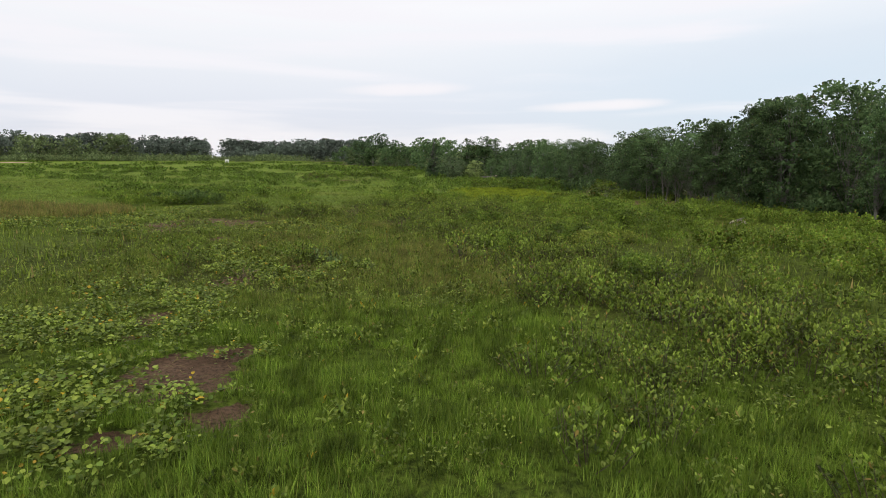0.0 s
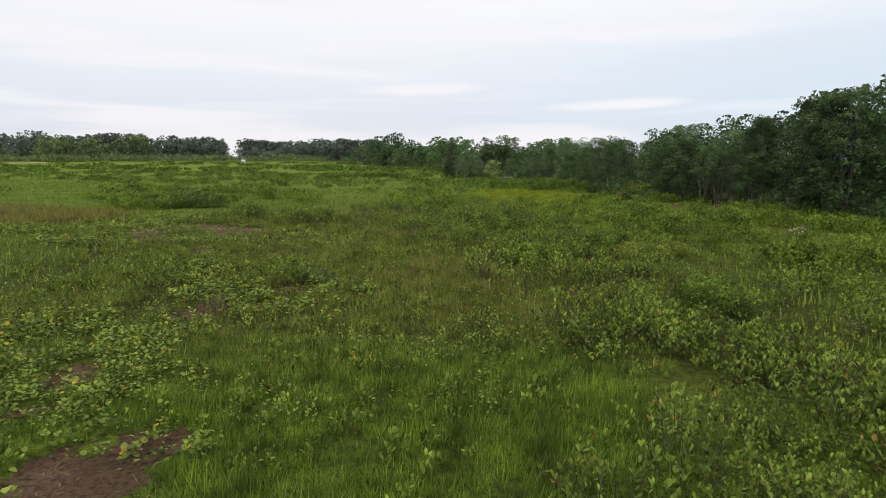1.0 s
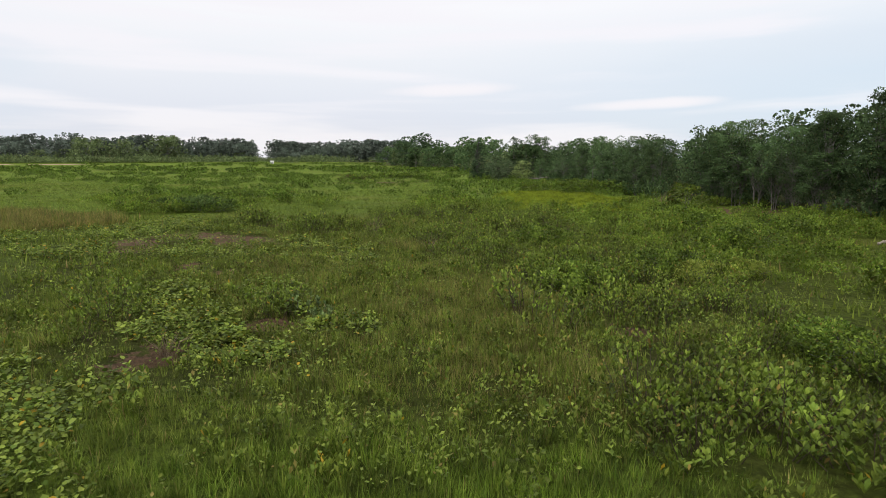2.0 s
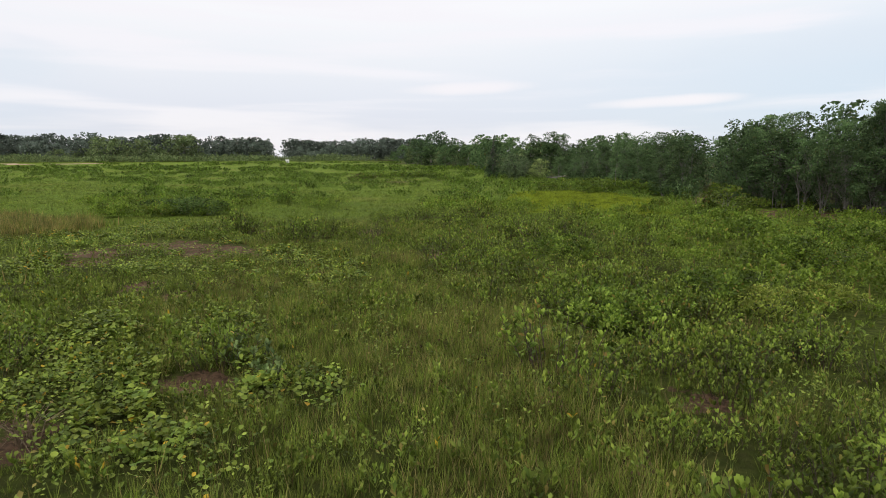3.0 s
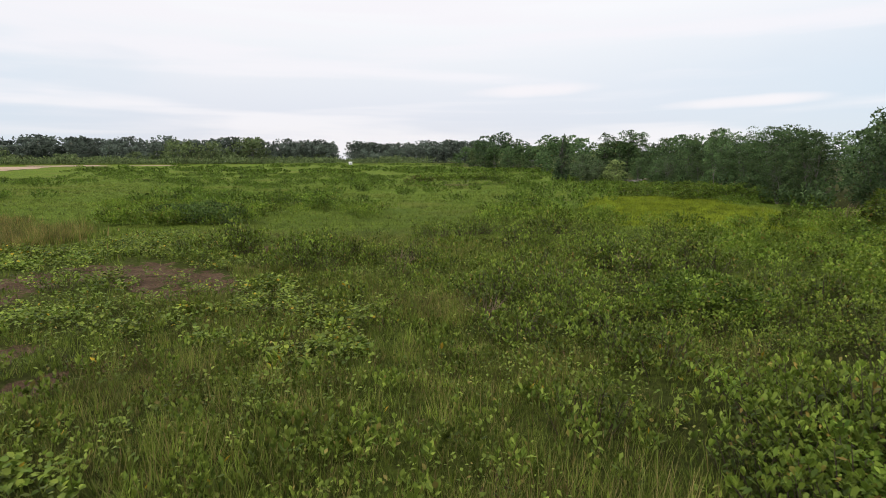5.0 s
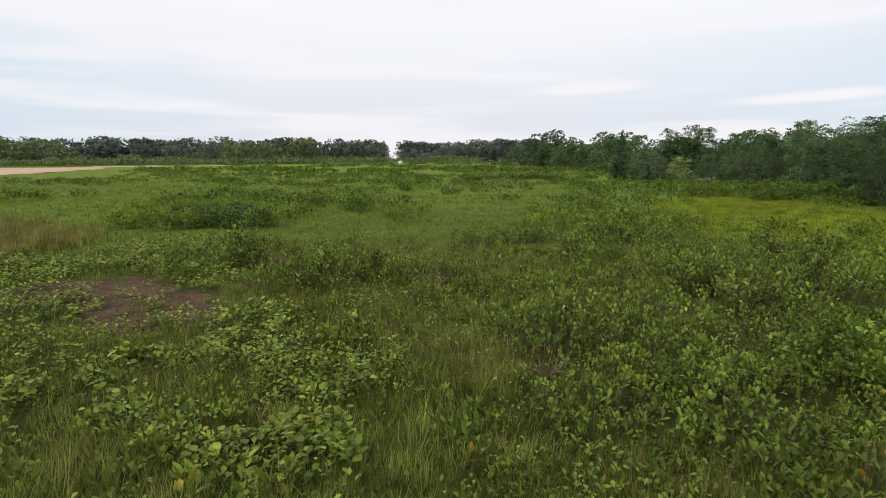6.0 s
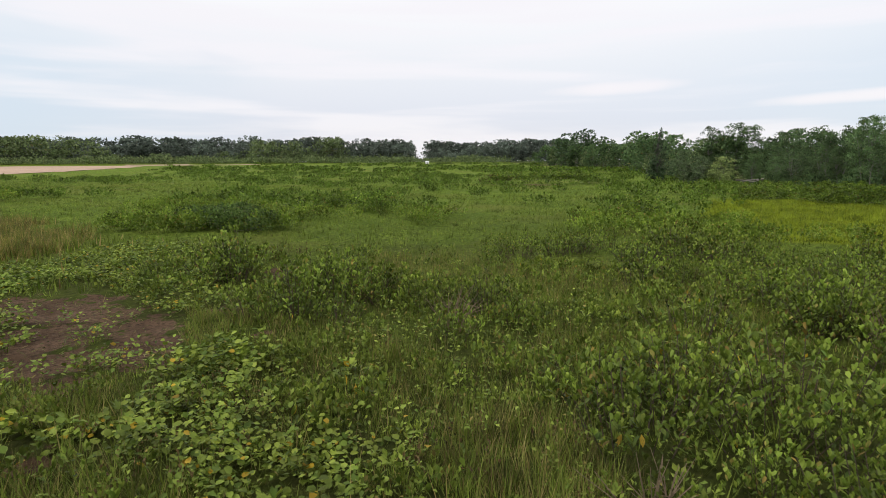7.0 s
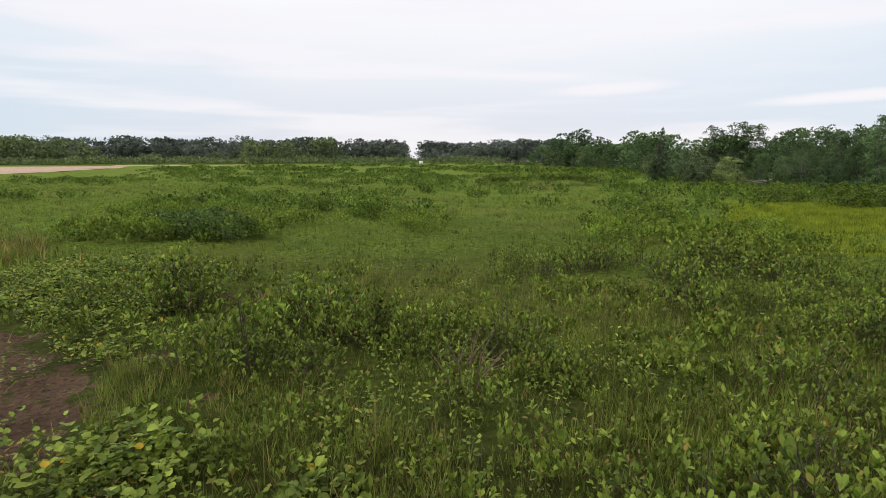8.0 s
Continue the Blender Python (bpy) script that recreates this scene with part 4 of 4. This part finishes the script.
# ---------------------------------------------------------------- creepers, herbs and grass
def leaf_layer(name, label, category, shape, x, y, low, high, size, leaf, tilt=0.5, seed=1, grow=0.0, cluster=1, reach=0.1):
    """Single leaves on short stalks, held up towards the light, in loose clusters with gaps between."""
    rng = np.random.default_rng(seed)
    x, y = np.repeat(x, cluster), np.repeat(y, cluster)
    n = len(x)
    a, away = rng.uniform(0, 2 * np.pi, n), np.zeros(n)
    if cluster > 1:
        away = np.abs(rng.normal(size=n))
        x, y = x + away * reach * np.cos(a), y + away * reach * np.sin(a)
        a = a + rng.normal(size=n) * 0.7
    lift = rng.uniform(low, high, n) * (0.4 + 1.2 * lumps(x, y, 0.8)) * np.clip(1.25 - 0.4 * away, 0.3, 2)
    way = np.stack([np.cos(a), np.sin(a), rng.normal(size=n) * tilt + grow], 1)
    s = size * rng.uniform(0.5, 1.25, n) * (0.62 + 0.75 * lumps(x - 9, y, 1.7))
    turns = frames_along(way, np.tile((0.0, 0.0, 1.0), (n, 1)) + rng.normal(size=(n, 3)) * 0.3)
    v, f = scatter(shape, np.stack([x, y, height(x, y) + lift], 1), turns, np.stack([s, s, s], 1))
    return tagged(new(name, mesh_of(name, v, f, leaf)), label, category, kind="stuff")


def creeping(x, y):
    return ease(blots(x, y, CREEPER, 0.4, 1.0), 0.42, 0.62) * (1 - 0.82 * ease(bare(x, y), 0.36, 0.50)) * (1 - 0.8 * parched(x, y)) * (0.25 + 0.75 * ease(lumps(x + 5, y, 1.3), 0.33, 0.50))


cx, cy = spread(42000, -22, 2, 1.5, 36, lambda x, y: creeping(x, y) * 0.85)
leaf_layer("creeper_cover", "broad rounded bright green creeper leaves over damp soil", "creeper", BROAD, cx, cy, 0.03, 0.22, 0.074, MAT_CREEPER, 0.45, 3, 0.35, 11, 0.095)
hx, hy = spread(30000, -14, 13, 2, 34, lambda x, y: 0.05 * ease(bare(x, y), 0.4, 0.5) * (lumps(x, y, 0.7) > 0.5) + (0.02 + np.maximum(0.6 * ease(lumps(x, y, 1.3), 0.5, 0.65), 0.6 * ease(blots(x, y, HERBY, 0.4, 1.2), 0.4, 0.6))) * (1 - ease(bare(x, y), 0.4, 0.55)) * ease(13 - from_track(x, y), 0, 5) * open_ground(x, y))
leaf_layer("herb_cover", "small mixed herbs and seedlings among the grass", "herbs", OVAL, hx, hy, 0.04, 0.26, 0.058, MAT_HERB, 0.5, 4, 0.3, 7, 0.07)


def weed_chance(x, y):
    lively = 0.3 + 0.7 * ease(lumps(x + 23, y, 2.6), 0.40, 0.58)
    lively = np.maximum(lively, 1.6 * ease(blots(x, y, HERBY, 0.4, 1.2), 0.4, 0.6))
    return lively * (1 - 0.85 * creeping(x, y)) * (1 - ease(bare(x, y), 0.3, 0.45)) * (0.25 + 0.75 * ease(y, 9, 18)) * ease(10 - from_track(x, y), 0, 4) * (1 - 0.45 * parched(x, y)) * open_ground(x, y)


shrub_layer("weed_cover", "knee-low small-leaved weeds scattered through the grass", 3400, (-13, 8, 3, 34), weed_chance, 0.40, 0.30, 7, 7, 0.058, MAT_HERB, OVAL, 2.2)
shrub_layer("broad_weed_cover", "low broad-leaved weeds in loose patches", 2600, (-13, 8, 3, 34),
            lambda x, y: weed_chance(x, y) * (0.15 + 0.85 * ease(lumps(x - 12, y + 8, 2.4), 0.46, 0.58)), 0.34, 0.22, 6, 5, 0.076, MAT_CREEPER, LANCE, 1.8)
shrub_layer("dead_herbs", "withered russet herbs among the green", 1700, (-12, 6, 11, 33),
            lambda x, y: np.maximum(0.45 * parched(x, y), 0.6 * ease(lumps(x - 40, y, 2.2), 0.50, 0.64) * ease(y, 20, 25)) * (1 - ease(bare(x, y), 0.4, 0.55)) * ease(9 - from_track(x, y), 0, 4), 0.34, 0.34, 8, 7, 0.030, MAT_RUSSET, OVAL, 2.0)


def grass_layer(name, label, count, box, chance, shape, width, low, high, leaf, seed, lean=0.35, tuft=1, reach=0.05):
    """Grass in tufts whose blades fan out from one foot."""
    x, y = spread(count // tuft, *box, chance)
    rng = np.random.default_rng(seed)
    own = np.repeat(rng.uniform(0.6, 1.35, len(x)), tuft)
    x, y = np.repeat(x, tuft), np.repeat(y, tuft)
    n = len(x)
    a = rng.uniform(0, 2 * np.pi, n)
    away = rng.random(n)
    way = np.stack([np.cos(a) * lean * away, np.sin(a) * lean * away, np.ones(n)], 1)
    tall = own * rng.uniform(low, high, n) * (0.25 + 1.35 * lumps(x + 11, y, 1.1))
    out = np.stack([np.cos(a), np.sin(a), 0.1 * np.ones(n)], 1)
    w = width * rng.uniform(0.6, 1.4, n)
    x, y = x + np.cos(a) * reach * away * (tuft > 1), y + np.sin(a) * reach * away * (tuft > 1)
    v, f = scatter(shape, np.stack([x, y, height(x, y) - 0.02], 1), frames_along(way, out), np.stack([w, tall, tall], 1))
    return tagged(new(name, mesh_of(name, v, f, leaf)), label, "grass", kind="stuff")


def grassy(x, y):
    g = (1 - ease(bare(x, y), 0.32, 0.48)) * (1 - 0.8 * creeping(x, y)) * (1 - 0.85 * shrubbiness(x, y))
    return g * open_ground(x, y)


def near_grass(x, y):
    return grassy(x, y) * ease(10 - from_track(x, y), 0, 4)


def lush(x, y):
    return 1 - ease(y + 5 * (lumps(x + 3, y, 3.0) - 0.5), 7.5, 12.5)


grass_layer("lush_grass", "lush bright green ankle-high grass", 520000, (-9, 10, 0, 14), lambda x, y: near_grass(x, y) * lush(x, y) * ease(y + 5 * (lumps(x, y, 1.6) - 0.5), 0.5, 4) * ease(7.6 - np.abs(x - 0.6) + 6 * (lumps(x, y, 1.6) - 0.5), 0, 3), SPIKE, 0.005, 0.10, 0.26, MAT_LUSH, 15, 0.75, 6, 0.05)
grass_layer("meadow_grass", "fine ankle-high green grass of the meadow", 420000, (-10, 8, 5, 31), lambda x, y: near_grass(x, y) * (1 - lush(x, y)) * (1 - 0.35 * ease(y, 14, 21)), SPIKE, 0.005, 0.10, 0.27, MAT_GRASS, 5, 0.7, 6, 0.05)
grass_layer("straw_grass", "thin dry straw-coloured grass among the green", 430000, (-9, 7, 4, 34),
            lambda x, y: grassy(x, y) * np.maximum(parched(x, y), 0.5 * ease(lumps(x + 70, y, 3.0), 0.36, 0.58) * ease(y, 10, 15)) * ease(9 - from_track(x, y), 0, 4), SPIKE, 0.004, 0.14, 0.34, MAT_STRAW, 6, 0.65, 5, 0.04)
grass_layer("outer_grass", "tufted green grass towards the far trees", 700000, (-110, 14, 6, 95),
            lambda x, y: grassy(x, y) * ((from_track(x, y) > 6) | (y > 29.5)) * ease(110 - y, 0, 60) * (x > 16 - 1.6 * y), SPIKE, 0.010, 0.10, 0.24, MAT_GRASS_FAR, 7, 0.8, 8, 0.16)
grass_layer("sedge_patch", "smooth patch of bright yellow-green sedge", 190000, (-5, 14, 36, 66),
            lambda x, y: ease(blots(x, y, SEDGE, 0.3, 2.0), 0.42, 0.6) * open_ground(x, y), SPIKE, 0.008, 0.14, 0.25, MAT_SEDGE, 8, 0.6)
grass_layer("reed_patch", "dry tan reeds standing in a dense patch", 120000, (-34, -15, 22, 38),
            lambda x, y: ease(blots(x, y, REEDS, 0.3, 2.0), 0.42, 0.58), SPIKE, 0.011, 0.30, 0.60, MAT_REED, 9, 0.8, 5, 0.1)

grass_layer("side_grass", "tufted green grass on the near side of the meadow", 64000, (-34, 28, -22, 34),
            lambda x, y: grassy(x, y) * np.maximum(from_track(x, y) > 8, y < 2.5), SPIKE, 0.025, 0.16, 0.38, MAT_GRASS, 12)

CLOD = (np.array([(1, 0, 0), (0, 1, 0), (-1, 0, 0), (0, -1, 0), (0, 0, 1)], float), np.array([(0, 1, 4), (1, 2, 4), (2, 3, 4), (3, 0, 4)]))
MAT_CLOD = rough_material("damp_clod", (0.086, 0.048, 0.025), (0.155, 0.091, 0.049), 4.0, 50.0, 0.9, 0.01)


def clods():
    """Crumbs and clods of soil on the bare patches, and the litter of dead stalks among them."""
    x, y = spread(60000, -14, 4, 3.5, 29, lambda x, y: 0.6 * ease(bare(x, y), 0.46, 0.6))
    rng = np.random.default_rng(77)
    n = len(x)
    size = 0.008 + 0.035 * rng.random(n) ** 3
    turn = frames_along(rng.normal(size=(n, 3)) * (1, 1, 0.2), np.tile((0.0, 0.0, 1.0), (n, 1)))
    v, f = scatter(CLOD, np.stack([x, y, height(x, y) - 0.004], 1), turn, np.stack([size, size * rng.uniform(0.6, 1.2, n), size * rng.uniform(0.4, 0.9, n)], 1))
    tagged(new("soil_clods", mesh_of("soil_clods", v, f, MAT_CLOD)), "crumbs and clods of damp brown soil", "soil", kind="stuff")
    x, y = spread(30000, -14, 4, 3.5, 29, lambda x, y: 0.5 * ease(bare(x, y), 0.36, 0.52))
    n = len(x)
    way = rng.normal(size=(n, 3)) * (1, 1, 0.12)
    v, f = scatter(SPIKE, np.stack([x, y, height(x, y) + 0.012], 1), frames_along(way, np.tile((0.0, 0.0, 1.0), (n, 1))), np.stack([np.full(n, 0.005), rng.uniform(0.06, 0.25, n), np.full(n, 0.03)], 1))
    tagged(new("stalk_litter", mesh_of("stalk_litter", v, f, MAT_STRAW)), "dead pale stalks lying on the bare soil", "litter", kind="stuff")


clods()

# ---------------------------------------------------------------- small things
def build_log(name, points, radii, material, label):
    """A weathered log: a lumpy, slightly crooked round stem with closed, splintered ends."""
    rng = np.random.default_rng(len(label))
    t, at = np.linspace(0, 1, 12), np.linspace(0, 1, len(points))
    line = np.stack([np.interp(t, at, [p[k] for p in points]) for k in range(3)], 1) + rng.normal(size=(12, 3)) * 0.012
    v, f = tube(line, np.interp(t, at, radii) * rng.uniform(0.85, 1.15, 12), 9)
    v = v + rng.normal(size=v.shape) * 0.2 * np.mean(radii)
    ends = [np.arange(9)[None, ::-1], np.arange(len(v) - 9, len(v))[None]]
    ob = new(name, mesh_of(name, v, [f, *ends], material))
    return tagged(ob, label, "log")


build_log("fallen_log", [(13.95, 26.3, 0.12), (14.2, 26.35, 0.22), (14.5, 26.45, 0.26), (14.8, 26.55, 0.2)], [0.04, 0.06, 0.055, 0.03], MAT_DEAD, "bleached pale fallen log among green shrubs")
build_log("fallen_log", [(14.1, 25.95, 0.1), (14.45, 26.0, 0.18), (14.75, 26.2, 0.12)], [0.04, 0.055, 0.03], MAT_DEAD, "short bleached branch beside the fallen log")
build_log("fallen_log", [(14.3, 26.5, 0.18), (14.42, 26.3, 0.32), (14.55, 26.1, 0.40)], [0.035, 0.03, 0.018], MAT_BARK, "broken grey branch propped on the fallen log")
build_log("driftwood_log", [(3.9, 82.6, 0.62), (5.2, 82.4, 0.66), (6.6, 82.6, 0.82)], [0.06, 0.05, 0.035], MAT_DARK_BARK, "long dark grey driftwood log before the dark wood")
build_log("driftwood_log", [(4.2, 82.1, 0.52), (5.6, 82.0, 0.70), (6.5, 81.9, 0.78)], [0.05, 0.045, 0.035], MAT_BARK, "thin grey driftwood log lying across another")
build_log("driftwood_log", [(4.8, 81.9, 0.48), (5.4, 81.8, 0.56), (5.9, 81.8, 0.72)], [0.05, 0.04, 0.03], MAT_BARK, "short grey driftwood branch beside the longer logs")
build_log("driftwood_log", [(5.85, 81.7, 0.80), (6.0, 81.7, 0.82), (6.2, 81.7, 0.80)], [0.05, 0.06, 0.05], MAT_DEAD, "bleached pale stump end lying on the driftwood")


def build_twigs(seed, x, y, tall, wide, count, label):
    """A leafless shrub of fine forking twigs."""
    rng = np.random.default_rng(seed)
    pieces = []
    for k in range(count):
        a, lean = rng.uniform(0, 2 * np.pi), rng.uniform(0.1, 1.0) * wide / 2
        tip = np.array([math.cos(a) * lean, math.sin(a) * lean, tall * rng.uniform(0.6, 1.0)])
        mid = tip * (0.45, 0.45, 0.55) + rng.normal(size=3) * 0.03
        pieces.append(tube([(0.1 * math.cos(a), 0.1 * math.sin(a), -0.05), mid, tip], [0.010, 0.007, 0.003], 3))
        for _ in range(2):
            pieces.append(tube([mid, mid + (tip - mid) * 0.7 + rng.normal(size=3) * 0.12], [0.006, 0.002], 3))
    thing = new("bare_shrub")
    tagged(thing, label, "shrub")
    part("stem", mesh_of("stem", *join(pieces), MAT_TWIG), thing)
    cloud = shrub_arrays(rng, wide, tall * 0.95, 18, 8, 0.055)[0]
    part("foliage", mesh_of("foliage", *cloud, MAT_HERB), thing)
    thing.matrix_basis = pose(x, y, float(height(x, y)))


for k, (x, y, tall, wide) in enumerate([(-4.6, 28.0, 0.75, 1.2), (1.0, 28.5, 0.7, 1.3), (-4.6, 13.2, 0.4, 0.9), (-1.6, 24.0, 0.5, 0.9), (10.2, 40.8, 1.2, 1.8), (-21.0, 82.2, 0.9, 1.8)]):
    build_twigs(300 + k, x, y, tall, wide, 14, "half-bare brown twiggy shrub rising from the grass")


def build_hut(x, y, turn):
    """A little whitewashed shed with a pitched tin roof."""
    hut = new("field_shed")
    tagged(hut, "low whitewashed pump shed with a grey tin roof", "shed")
    bm = bmesh.new()
    w, d, h, ridge = 0.8, 0.7, 1.0, 1.35
    base = [bm.verts.new(p) for p in ((-w, -d, 0), (w, -d, 0), (w, d, 0), (-w, d, 0))]
    top = [bm.verts.new(p) for p in ((-w, -d, h), (w, -d, h), (w, d, h), (-w, d, h))]
    peak = [bm.verts.new((-w, 0, ridge)), bm.verts.new((w, 0, ridge))]
    bm.faces.new((base[0], base[1], top[1], top[0]))
    bm.faces.new((base[2], base[3], top[3], top[2]))
    bm.faces.new((base[1], base[2], top[2], peak[1], top[1]))
    bm.faces.new((base[3], base[0], top[0], peak[0], top[3]))
    me = bpy.data.meshes.new("wall")
    bm.to_mesh(me)
    me.materials.append(MAT_WHITE)
    part("wall", me, hut)
    for side in (-1, 1):
        bm = bmesh.new()
        bmesh.ops.create_cube(bm, size=1.0, matrix=Matrix.Translation((0, side * 0.38, 1.20)) @ Matrix.Rotation(side * -0.464, 4, "X") @ Matrix.Diagonal((1.8, 0.92, 0.04, 1)))
        me = bpy.data.meshes.new("roof")
        bm.to_mesh(me)
        me.materials.append(MAT_RUST if side > 0 else MAT_WHITE)
        part("roof", me, hut)
    bm = bmesh.new()
    bmesh.ops.create_cube(bm, size=1.0, matrix=Matrix.Translation((0.15, -0.72, 0.42)) @ Matrix.Diagonal((0.5, 0.05, 0.84, 1)))
    me = bpy.data.meshes.new("door")
    bm.to_mesh(me)
    me.materials.append(MAT_RUST)
    part("door", me, hut)
    hut.matrix_basis = pose(x, y, float(height(x, y)) - 0.05, 0, 0, turn)


build_hut(-111, 274, 20)
